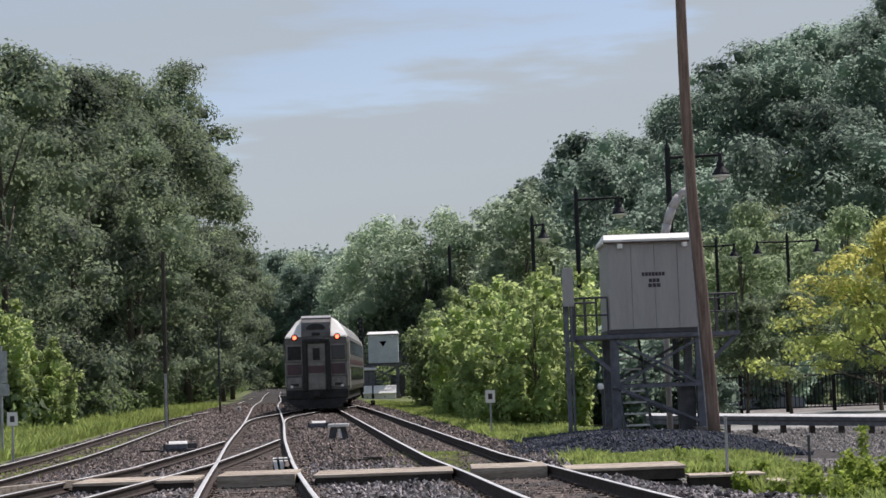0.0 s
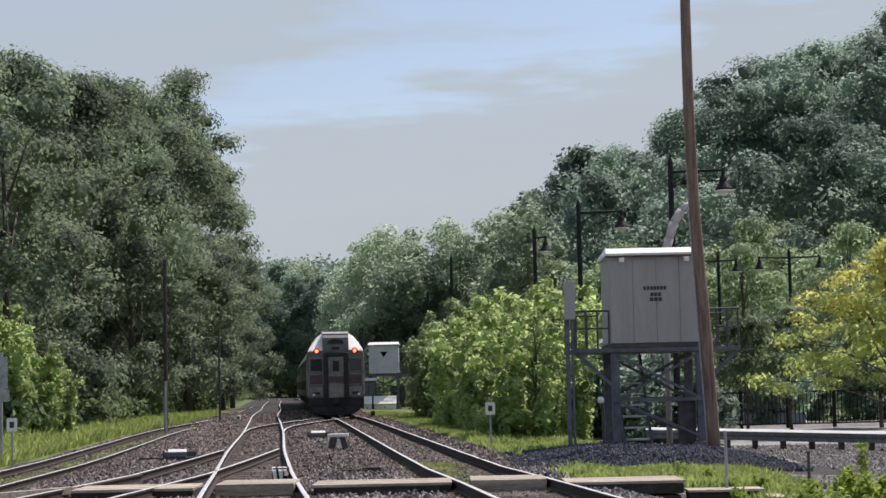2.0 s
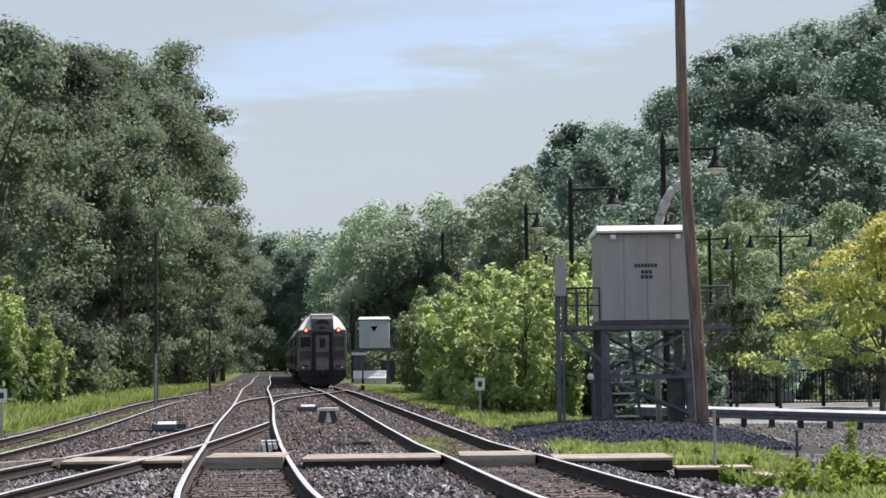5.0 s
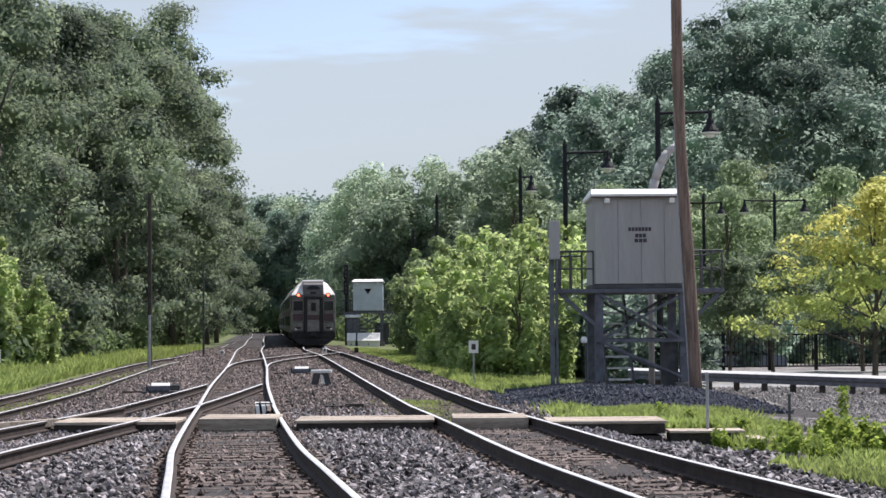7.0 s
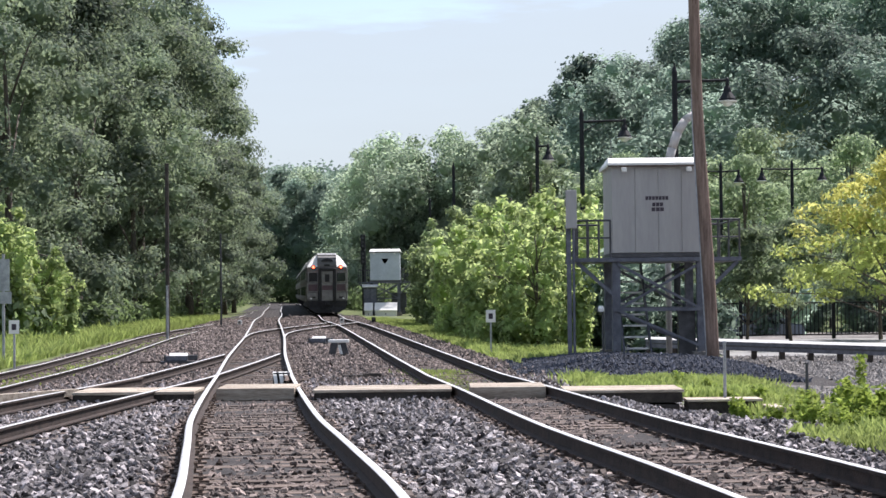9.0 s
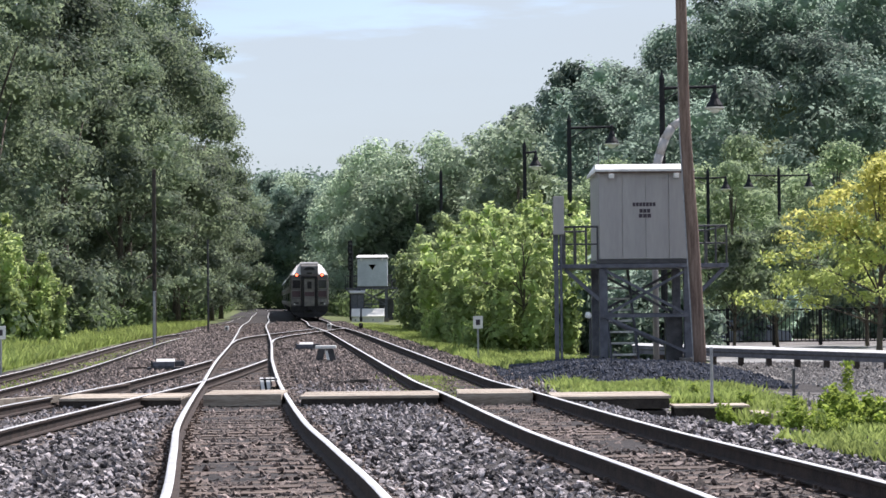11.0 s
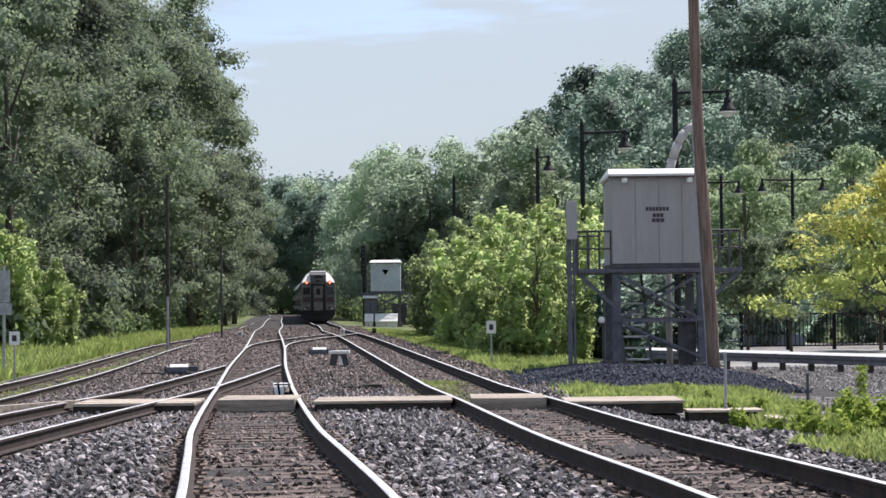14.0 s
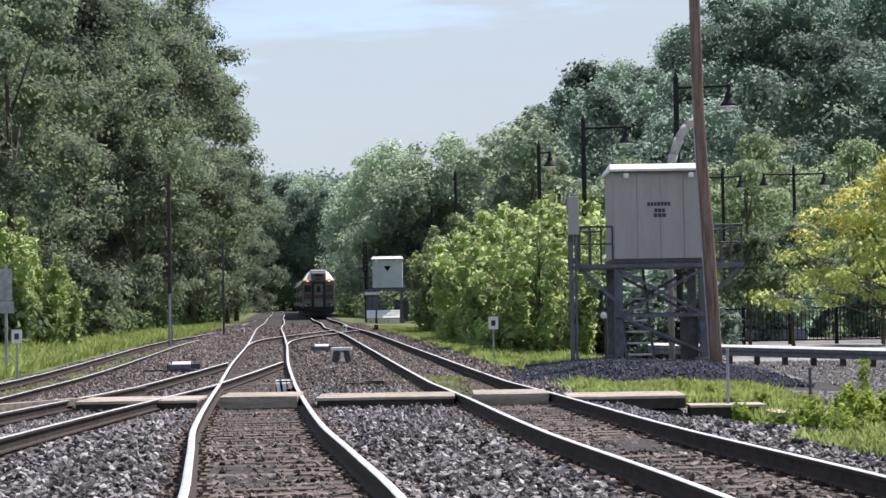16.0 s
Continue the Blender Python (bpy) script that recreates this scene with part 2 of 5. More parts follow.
def tube(p0, p1, r0, r1=None, seg=8, bm=None):
    bm = bm or bmesh.new()
    p0, p1 = Vector(p0), Vector(p1)
    made = bmesh.ops.create_cone(bm, cap_ends=True, segments=seg, radius1=r0, radius2=r0 if r1 is None else r1, depth=(p1 - p0).length)["verts"]
    bmesh.ops.transform(bm, verts=made, matrix=Matrix.Translation((p0 + p1) / 2) @ (p1 - p0).to_track_quat("Z", "Y").to_matrix().to_4x4())
    return bm


def beam(p0, p1, w, h, bm=None):
    """A square bar from p0 to p1."""
    bm = bm or bmesh.new()
    p0, p1 = Vector(p0), Vector(p1)
    made = bmesh.ops.create_cube(bm, size=1.0)["verts"]
    bmesh.ops.transform(bm, verts=made, matrix=Matrix.Translation((p0 + p1) / 2) @ (p1 - p0).to_track_quat("Z", "Y").to_matrix().to_4x4() @ Matrix.Diagonal((w, h, (p1 - p0).length, 1)))
    return bm


def lathe(profile, seg=12, bm=None, at=(0, 0, 0)):
    bm = bm or bmesh.new()
    rings = []
    for r, z in profile:
        rings.append([bm.verts.new((at[0] + r * math.cos(i * math.tau / seg), at[1] + r * math.sin(i * math.tau / seg), at[2] + z)) for i in range(seg)])
    for a, b in zip(rings, rings[1:]):
        for i in range(seg):
            bm.faces.new((a[i], a[(i + 1) % seg], b[(i + 1) % seg], b[i]))
    bm.faces.new(rings[0][::-1])
    bm.faces.new(rings[-1])
    return bm


def loft(sections, bm=None, closed=True):
    """Joins equal rings of points into a solid."""
    bm = bm or bmesh.new()
    rings = [[bm.verts.new(p) for p in s] for s in sections]
    n = len(rings[0])
    for a, b in zip(rings, rings[1:]):
        for i in range(n):
            bm.faces.new((a[i], a[(i + 1) % n], b[(i + 1) % n], b[i]))
    if closed:
        bm.faces.new(rings[0][::-1])
        bm.faces.new(rings[-1])
    return bm


def fast_mesh(name, verts, faces, *mats):
    """verts (n, 3); faces (m, k), or a list of such arrays."""
    me = bpy.data.meshes.new(name)
    verts = np.asarray(verts, dtype=np.float32)
    sets = [np.asarray(f, dtype=np.int32) for f in (faces if isinstance(faces, list) else [faces]) if len(f)]
    me.vertices.add(len(verts))
    me.vertices.foreach_set("co", verts.ravel())
    loops = np.concatenate([f.ravel() for f in sets])
    total = np.concatenate([np.full(len(f), f.shape[1], dtype=np.int32) for f in sets])
    me.loops.add(len(loops))
    me.loops.foreach_set("vertex_index", loops)
    me.polygons.add(len(total))
    me.polygons.foreach_set("loop_start", np.concatenate([[0], np.cumsum(total)[:-1]]).astype(np.int32))
    me.polygons.foreach_set("loop_total", total)
    me.polygons.foreach_set("use_smooth", np.zeros(len(total), dtype=bool))
    me.update(calc_edges=True)
    me.validate()
    for m in mats:
        me.materials.append(m)
    return me


# ---- plan of the tracks: x and y of the middle of each ----
def curve_of(points, step):
    """Even points along a smooth line through the given ones, with its direction."""
    p = np.array(points, dtype=float)
    out = []
    for i in range(len(p) - 1):
        a, b = p[i], p[i + 1]
        i0, i3 = max(i - 1, 0), min(i + 2, len(p) - 1)
        seg = np.linalg.norm(b - a)
        ta = (b - p[i0]) / (np.linalg.norm(a - p[i0]) + seg) * seg
        tb = (p[i3] - a) / (np.linalg.norm(p[i3] - b) + seg) * seg
        for s in np.linspace(0, 1, 24, endpoint=False):
            out.append((2 * s**3 - 3 * s**2 + 1) * a + (s**3 - 2 * s**2 + s) * ta + (3 * s**2 - 2 * s**3) * b + (s**3 - s**2) * tb)
    out.append(p[-1])
    out = np.array(out)
    dist = np.concatenate([[0], np.cumsum(np.linalg.norm(np.diff(out, axis=0), axis=1))])
    s = np.arange(0, dist[-1], step)
    q = np.stack([np.interp(s, dist, out[:, 0]), np.interp(s, dist, out[:, 1])], 1)
    d = np.gradient(q, axis=0)
    return q, d / np.linalg.norm(d, axis=1)[:, None]


def rail_z(y):
    """The height of the rails: level, but rising to the road crossing by the camera."""
    return 0.32 * min(1.0, max(0.0, (36.0 - y) / 26.0))


RIGHT = [(4.3, -6), (3.3, 5), (2.5, 13.5), (1.77, 20), (0.95, 30), (-0.4, 45), (-1.9, 62), (-4.4, 90), (-5.55, 101), (-6.75, 112), (-7.85, 126), (-8.8, 137), (-10.4, 153), (-12.3, 175), (-14.9, 205), (-18.0, 240), (-23.0, 290)]
MIDDLE = [(0.6, -6), (-0.4, 5), (-1.03, 12), (-1.66, 17), (-2.25, 21.5), (-3.22, 30.5), (-4.18, 40), (-5.1, 49.5), (-6.75, 68), (-8.65, 88), (-10.95, 112), (-13.0, 137), (-16.5, 175), (-19.1, 205), (-22.2, 240), (-27.2, 290)]
SIDING = [(-5.7, 8), (-5.68, 20), (-5.6, 26), (-5.5, 31), (-5.4, 37), (-5.3, 43), (-5.25, 50.2)]
LEFT = [(-9.3, 10), (-9.6, 28), (-9.9, 38), (-10.3, 49), (-11.3, 63), (-12.6, 80), (-13.2, 92), (-13.4, 105), (-14.0, 125), (-16.0, 150), (-18.6, 185)]
CROSSOVER = [(-6.75, 68), (-7.2, 75), (-7.2, 81), (-6.7, 88), (-6.15, 94), (-5.55, 101)]
TRAIN = [(-7.0, 76), (-6.5, 82), (-6.05, 87.6), (-5.75, 93), (-5.75, 97), (-5.88, 101.5)] + RIGHT[9:]


def ground_z(x, y):
    """Height of the ground: track bed, lower lot beside it, wooded hill."""
    bed = rail_z(y) - 0.2
    rx = np.interp(y, [p[1] for p in RIGHT], [p[0] for p in RIGHT])
    lx = np.interp(y, [p[1] for p in LEFT], [p[0] for p in LEFT])
    z = bed
    if x > rx + 1.7:
        z = bed - 0.32 * min(1, (x - rx - 1.7) / 9)
    if x > rx + 1.7 and 20 < y < 37:
        z -= 0.2 * min(1, (x - rx - 1.7) / 0.9) * math.exp(-((y - 28.5) / 4.0) ** 4)
    mid = -5.7 - 0.085 * (y - 20)
    if x < mid:
        z = bed - 0.26 * min(1, (mid - x) / 2.2)
    if x < lx - 2.0:
        z += 0.02 * min(20, (lx - 2 - x))
    s = lambda a, b, v: (lambda u: u * u * (3 - 2 * u))(min(1, max(0, (v - a) / (b - a))))
    z += 0.3 * math.exp(-((x - 5.1) / 2.6) ** 4 - ((y - 44.6) / 3.2) ** 4)
    z += 31 * s(-9, 56, x) * s(132, 228, y) * (1 - 0.5 * s(300, 420, y))
    z += 53 * s(600, 950, y) * (0.6 + 0.4 * s(200, -100, x))
    return z

# ---- ground ----
def build_ground():
    xs = np.unique(np.concatenate([np.linspace(-900, -60, 22), np.linspace(-60, -14, 24), np.linspace(-14, 10, 97), np.linspace(10, 40, 31), np.linspace(40, 160, 31), np.linspace(160, 1100, 20)]))
    ys = np.unique(np.concatenate([np.linspace(-60, 0, 6), np.linspace(0, 70, 141), np.linspace(70, 180, 56), np.linspace(180, 420, 49), np.linspace(420, 1600, 40)]))
    nx, ny = len(xs), len(ys)
    v = np.array([(x, y, ground_z(x, y) + 0.035 * noise.noise((x * 0.7, y * 0.7, 0)) + (0.5 * noise.noise((x * 0.05, y * 0.05, 3)) if y > 200 else 0)) for y in ys for x in xs])
    i = np.arange((ny - 1) * (nx - 1))
    r, c = i // (nx - 1), i % (nx - 1)
    a = r * nx + c
    me = fast_mesh("ground", v, np.stack([a, a + 1, a + nx + 1, a + nx], 1), M_SOIL, M_BALLAST, M_GRAVEL)
    cx, cy = (xs[c] + xs[c + 1]) / 2, (ys[r] + ys[r + 1]) / 2
    rx = np.interp(cy, [p[1] for p in RIGHT], [p[0] for p in RIGHT])
    lx = np.interp(cy, [p[1] for p in LEFT], [p[0] for p in LEFT])
    lx = np.minimum(lx, np.interp(cy, [p[1] for p in MIDDLE], [p[0] for p in MIDDLE]) - 1.2)
    wob = np.array([noise.noise((x * 0.5, y * 0.25, 7)) for x, y in zip(cx, cy)])
    idx = np.zeros(len(i), dtype=np.int32)
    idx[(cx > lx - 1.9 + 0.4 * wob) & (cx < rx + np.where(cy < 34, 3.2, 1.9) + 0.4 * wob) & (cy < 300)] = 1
    idx[(cx > np.maximum(5.4, rx + 4.2) + 0.8 * wob) & (cy < 57) & (cx < 60)] = 2
    idx[(cx > 8.6 + wob) & (cy > 57) & (cy < 88) & (cx < 60)] = 2
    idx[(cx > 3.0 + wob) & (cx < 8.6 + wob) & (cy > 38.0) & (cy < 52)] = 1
    me.polygons.foreach_set("material_index", idx)
    me.polygons.foreach_set("use_smooth", [True] * len(idx))
    tagged(new("ground", me), "ground of ballast darkened for gap shade, pale gravel and grassy soil", "ground", kind="structure")


build_ground()

bm = bmesh.new()
loft([[(x, y, z) for x, y, z in ((9.0, 56.5, -0.62), (9.0, 56.5, -0.47), (9.0, 75, -0.47), (9.0, 75, -0.62))],
      [(x, y, z) for x, y, z in ((60, 54.5, -0.62), (60, 54.5, -0.47), (60, 75, -0.47), (60, 75, -0.62))]], bm)
tagged(new("road", mesh_of(bm, "road", M_ROAD)), "sunlit worn grey asphalt of a parking road", "road", kind="structure")


# ---- tracks ----
RAIL_SIDE = [(-0.07, -0.165), (0.07, -0.165), (0.07, -0.15), (0.012, -0.135), (0.012, -0.045), (0.036, -0.034), (0.036, -0.006), (-0.036, -0.006), (-0.036, -0.034), (-0.012, -0.045), (-0.012, -0.135), (-0.07, -0.15)]
RAIL_TOP = [(-0.034, -0.008), (0.034, -0.008), (0.036, -0.004), (0.024, 0.0), (-0.024, 0.0), (-0.036, -0.004)]


def sweep(pts, dirs, zs, profile):
    n = len(profile)
    pr = np.array(profile)
    nrm = np.stack([dirs[:, 1], -dirs[:, 0]], 1)
    v = np.zeros((len(pts), n, 3))
    v[:, :, :2] = pts[:, None, :] + nrm[:, None, :] * pr[None, :, 0:1]
    v[:, :, 2] = np.array(zs)[:, None] + pr[None, :, 1]
    i = np.arange(len(pts) - 1)[:, None] * n
    j = np.arange(n)[None, :]
    k = (j + 1) % n
    return v.reshape(-1, 3), np.stack([i + j, i + k, i + n + k, i + n + j], 2).reshape(-1, 4)


def tie_mesh():
    bm = box(-1.3, 1.3, -0.115, 0.115, -0.18, 0.0, 0.012)
    return mesh_of(bm, "tie", M_TIE)


def plate_mesh():
    bm = box(-0.17, 0.17, -0.09, 0.09, 0.0, 0.02)
    for sx in (-1, 1):
        for sy in (-1, 1):
            box(sx * 0.1 - 0.018, sx * 0.1 + 0.018, sy * 0.055 - 0.018, sy * 0.055 + 0.018, 0.02, 0.05, bm=bm)
    return mesh_of(bm, "tie_plate", M_PLATE)


TIE_MESH, PLATE_MESH = tie_mesh(), plate_mesh()


def track(label, line, drop=0.0, ties=True, sides=(-1, 1), tie_to=135.0, plates=True, tie_from=9.0):
    root = empty("railway_track", Matrix.Identity(4), label, "railway track", kind="structure")
    q, d = curve_of(line, 0.8)
    zs = np.array([rail_z(y) + drop for y in q[:, 1]])
    for s in sides:
        n = np.stack([d[:, 1], -d[:, 0]], 1)
        v, f = sweep(q + n * 0.753 * s, d, zs, RAIL_SIDE)
        rail = new("rail", fast_mesh("rail", v, f, M_RAILSIDE))
        rail.parent = root
        v, f = sweep(q + n * 0.753 * s, d, zs, RAIL_TOP)
        top = new("rail_head", fast_mesh("rail_head", v, f, M_RAILTOP))
        top.parent = rail
        tagged(top, "polished running surface of the rail")
    if ties:
        q, d = curve_of(line, 0.5)
        rng = random.Random(5)
        for (x, y), (dx, dy) in zip(q, d):
            if tie_from < y < tie_to:
                t = new("tie", TIE_MESH)
                t.parent = root
                ang = math.degrees(math.atan2(-dx, dy)) + rng.uniform(-1, 1)
                t.matrix_basis = pose(x + rng.uniform(-0.04, 0.04), y, rail_z(y) + drop - 0.186 + rng.uniform(-0.014, 0.006), 0, 0, ang)
                if plates and y < 36:
                    for s in sides:
                        pl = new("tie_plate", PLATE_MESH)
                        pl.parent = t
                        pl.matrix_basis = pose(0.753 * s, 0, -0.002)
    return root


track("middle railway track with rusty rails and worn ties", MIDDLE)
track("railway track with polished rails on brown ties", RIGHT)
track("curved siding track that leaves through a turnout", SIDING, tie_to=36, plates=False)
track("lower side track with rusty rails beside the grass", LEFT, drop=-0.23, plates=False)
track("crossover track between two main tracks", CROSSOVER, ties=False)


def guard_rails():
    """Short check rails beside the turnout's frog."""
    for line, side, y0, y1 in ((SIDING, -1, 30.5, 36.0), (MIDDLE, 1, 33.0, 38.5)):
        root = empty("check_rail", Matrix.Identity(4), "short rusty check rail beside a running rail", "check rail", "check rails", "structure")
        q, d = curve_of(line, 0.4)
        keep = (q[:, 1] > y0) & (q[:, 1] < y1)
        q, d = q[keep], d[keep]
        n = np.stack([d[:, 1], -d[:, 0]], 1)
        flare = 0.64 - 0.05 * np.abs(np.linspace(-1, 1, len(q))) ** 4
        v, f = sweep(q + n * flare[:, None] * side, d, [rail_z(y) + 0.005 for y in q[:, 1]], RAIL_SIDE)
        ob = new("rail", fast_mesh("rail", v, f, M_RAILSIDE))
        ob.parent = root
        v, f = sweep(q + n * flare[:, None] * side, d, [rail_z(y) + 0.005 for y in q[:, 1]], RAIL_TOP)
        top = new("rail_head", fast_mesh("rail_head", v, f, M_PLATE))
        top.parent = ob


guard_rails()


# ---- timber walkway over the tracks ----
def walkway():
    root = empty("timber_crossing", Matrix.Identity(4), "weathered timber walkway laid across the railway tracks", "crossing", kind="structure")
    y0 = 29.7
    spans = [(-6.1, -4.1, -0.02), (-3.74, -2.46, 0.02), (-2.16, 0.12, -0.02), (0.42, 1.66, 0.0), (1.98, 3.93, -0.07)]
    for a, b, up in spans:
        z = rail_z(y0) + up
        for k in range(4):
            part("plank", box(a, b, y0 + k * 0.33, y0 + k * 0.33 + 0.315, z - 0.2 if up >= 0 else z - 0.05, z + 0.004 * (k % 2), 0.012), M_PLANK, root)
    for x0, x1, z, dy in ((-6.1, -4.1, -0.075, 0.02), (-2.14, 0.1, -0.075, 0.02), (2.0, 3.9, -0.125, 0.02)):
        part("sleeper_beam", box(x0, x1, y0 + dy, y0 + 1.28, rail_z(y0) + z - 0.16, rail_z(y0) + z, 0.01), M_DARKTIMBER, root, "dark beam under the planks")
    part("support_block", box(3.45, 3.85, y0, y0 + 1.25, -0.45, rail_z(y0) - 0.32, 0.02), M_DARKTIMBER, root, "dark timber support")
    for k in range(2):
        part("plank", box(3.96, 5.2, y0 + k * 0.31 - 0.1, y0 + k * 0.31 + 0.2, -0.195, -0.155, 0.012), M_PLANK, root)
    part("sleeper_beam", box(3.98, 5.1, y0 - 0.05, y0 + 0.48, -0.55, -0.2, 0.02), M_DARKTIMBER, root, "dark beam under the planks")
    for x0, x1, yy in ((5.2, 5.45, 28.9), (5.6, 5.85, 28.6), (5.95, 6.45, 28.2)):
        part("plank", box(x0, x1, yy, yy + 0.9, -0.34, -0.25, 0.012), M_PLANK, root)
    part("plank", beam((-6.15, 30.2, rail_z(30) - 0.04), (-7.8, 27.4, rail_z(28) - 0.06), 0.16, 0.12), M_PLANK, root)


walkway()


# ---- equipment hut on its steel stand ----
def equipment_hut(m, label, sign=True, w=2.46, depth=2.6, big=True):
    root = empty("equipment_hut", m, label, "hut", "huts on stands")
    z0, z1 = 2.68, 5.0
    sheet = M_HUT if sign else M_HUTBLUE
    n = 4
    body = part("body", box(-w / 2 + 0.02, w / 2 - 0.02, -depth / 2 + 0.02, depth / 2 - 0.02, z0 + 0.01, z1 - 0.005), sheet, root)
    for k in range(n):                      # pressed steel panels with open joints
        a, b = -w / 2 + k * w / n, -w / 2 + (k + 1) * w / n
        part("panel", box(a + 0.007, b - 0.007, -depth / 2, -depth / 2 + 0.03, z0, z1, 0.007), sheet, body)
        part("panel", box(-w / 2, -w / 2 + 0.03, -depth / 2 + 0.04 + k * 0.63, -depth / 2 + 0.66 + k * 0.63, z0, z1, 0.007), sheet, body)
    rf = bmesh.new()
    loft([[(-w / 2 - 0.09, -depth / 2 - 0.1, z1 - 0.02), (w / 2 + 0.07, -depth / 2 - 0.1, z1 - 0.02), (w / 2 + 0.07, depth / 2 + 0.1, z1 - 0.02), (-w / 2 - 0.09, depth / 2 + 0.1, z1 - 0.02)],
          [(-w / 2 - 0.09, -depth / 2 - 0.1, z1 + 0.05), (w / 2 + 0.07, -depth / 2 - 0.1, z1 + 0.05), (w / 2 + 0.07, depth / 2 + 0.1, z1 + 0.05), (-w / 2 - 0.09, depth / 2 + 0.1, z1 + 0.05)],
          [(-w / 2 + 0.02, -0.15, z1 + 0.27), (w / 2 - 0.05, -0.15, z1 + 0.27), (w / 2 - 0.05, 0.15, z1 + 0.27), (-w / 2 + 0.02, 0.15, z1 + 0.27)]], rf)
    part("roof", rf, M_WHITE, root, "bright white sloped roof")
    part("antenna", tube((-w / 2 + 0.12, 0.0, z1 + 0.05), (-w / 2 + 0.12, 0.0, z1 + 0.85), 0.016, 0.01, 6), M_DARKSTEEL, root, "thin roof antenna")
    part("eaves_strip", box(-w / 2 - 0.1, w / 2 + 0.08, -depth / 2 - 0.125, -depth / 2 - 0.1, z1 - 0.06, z1 - 0.01), M_PLATE, root, "brown strip under the eaves")
    for x in (-w / 2 + 0.25, w / 2 - 0.5):
        part("floodlight", box(x, x + 0.13, -depth / 2 - 0.3, -depth / 2 - 0.12, z1 - 0.2, z1 - 0.08, 0.02), M_WHITE, root, "small white floodlight")
    part("base_frame", box(-w / 2 - 0.02, w / 2 + 0.02, -depth / 2 - 0.02, depth / 2 + 0.02, z0 - 0.12, z0 - 0.01), M_DARKSTEEL, root)
    plx0, plx1 = -w / 2 - 1.02, w / 2 + 0.95
    part("platform", box(plx0, plx1, -depth / 2 - 0.05, depth / 2 + 0.9, z0 - 0.24, z0 - 0.13, 0.01), M_STAND, root, "grating platform")
    for x in (-w / 2 + 0.1, w / 2 - 0.12):
        for y in (-depth / 2 + 0.15, depth / 2 - 0.15):
            col = part("column", box(x - 0.11, x + 0.11, y - 0.11, y + 0.11, -0.2, z0 - 0.245, 0.01), M_STAND, root)
            part("foot", box(x - 0.24, x + 0.24, y - 0.24, y + 0.24, -0.4, 0.06, 0.02), M_GRAVEL, col, "concrete footing")
    for sy in (-depth / 2 + 0.0, depth / 2):
        part("brace", beam((-w / 2 + 0.15, sy, z0 - 0.3), (w / 2 - 0.15, sy, 1.2), 0.07, 0.07), M_STAND, root)
        part("brace", beam((w / 2 - 0.15, sy + 0.09, z0 - 0.3), (-w / 2 + 0.15, sy + 0.09, 1.2), 0.07, 0.07), M_STAND, root)
        part("brace", beam((-w / 2 + 0.15, sy, 1.15), (w / 2 - 0.15, sy, 0.2), 0.07, 0.07), M_STAND, root)
        part("crossbeam", beam((-w / 2, sy, 1.18), (w / 2, sy, 1.18), 0.09, 0.09), M_STAND, root)
    part("knee_brace", beam((plx0 + 0.1, -depth / 2 + 0.1, z0 - 0.25), (-w / 2 + 0.05, -depth / 2 + 0.1, 1.55), 0.1, 0.1), M_STAND, root)
    part("knee_brace", beam((plx1 - 0.1, -depth / 2 + 0.1, z0 - 0.25), (w / 2 - 0.05, -depth / 2 + 0.1, 1.55), 0.1, 0.1), M_STAND, root)
    for side, (xa, xb) in (("a", (plx0 + 0.05, -w / 2 - 0.05)), ("b", (w / 2 + 0.05, plx1 - 0.05))):
        rail_ob = part("guard_rail", tube((xa, -depth / 2, z0 + 0.86), (xb, -depth / 2, z0 + 0.86), 0.028), M_DARKSTEEL, root)
        part("middle_rail", tube((xa, -depth / 2, z0 + 0.4), (xb, -depth / 2, z0 + 0.4), 0.022), M_DARKSTEEL, rail_ob)
        part("side_rail", tube((xa if side == "a" else xb, -depth / 2, z0 + 0.86), (xa if side == "a" else xb, depth / 2 + 0.85, z0 + 0.86), 0.028), M_DARKSTEEL, root)
        part("back_rail", tube((xa, depth / 2 + 0.85, z0 + 0.86), (xb, depth / 2 + 0.85, z0 + 0.86), 0.028), M_DARKSTEEL, root)
        for k in range(4):
            x = xa + (xb - xa) * k / 3
            part("rail_post", tube((x, -depth / 2, z0 - 0.15), (x, -depth / 2, z0 + 0.88), 0.026), M_DARKSTEEL, root)
            part("rail_post", tube((x, depth / 2 + 0.85, z0 - 0.15), (x, depth / 2 + 0.85, z0 + 0.88), 0.026), M_DARKSTEEL, root)
    st = part("staircase", box(-0.72, -0.66, 0.1, 0.4, -0.1, 0.2), M_STAND, root, "steel stairs under the hut")
    for x in (-0.88, -0.16):
        part("stringer", beam((x, -0.7, -0.05), (x, depth / 2 + 0.5, z0 - 0.25), 0.05, 0.2), M_STAND, st)
    for k in range(8):
        f = (k + 0.5) / 8
        part("tread", box(-0.85, -0.19, -0.7 + f * 2.5, -0.7 + f * 2.5 + 0.28, -0.05 + f * 2.4, 0.0 + f * 2.4, 0.008), M_WHITE, st, "worn bright tread")
    lamp = part("work_lamp", lathe([(0.03, -0.09), (0.08, -0.06), (0.09, 0.02), (0.05, 0.09)], 10, at=(-1.55, -depth / 2 - 0.05, 1.2)), M_LAMP_GLASS, root, "small white round lamp")
    part("lamp_conduit", tube((-1.5, -depth / 2, -0.2), (-1.5, -depth / 2, 1.15), 0.03), M_DARKSTEEL, lamp)
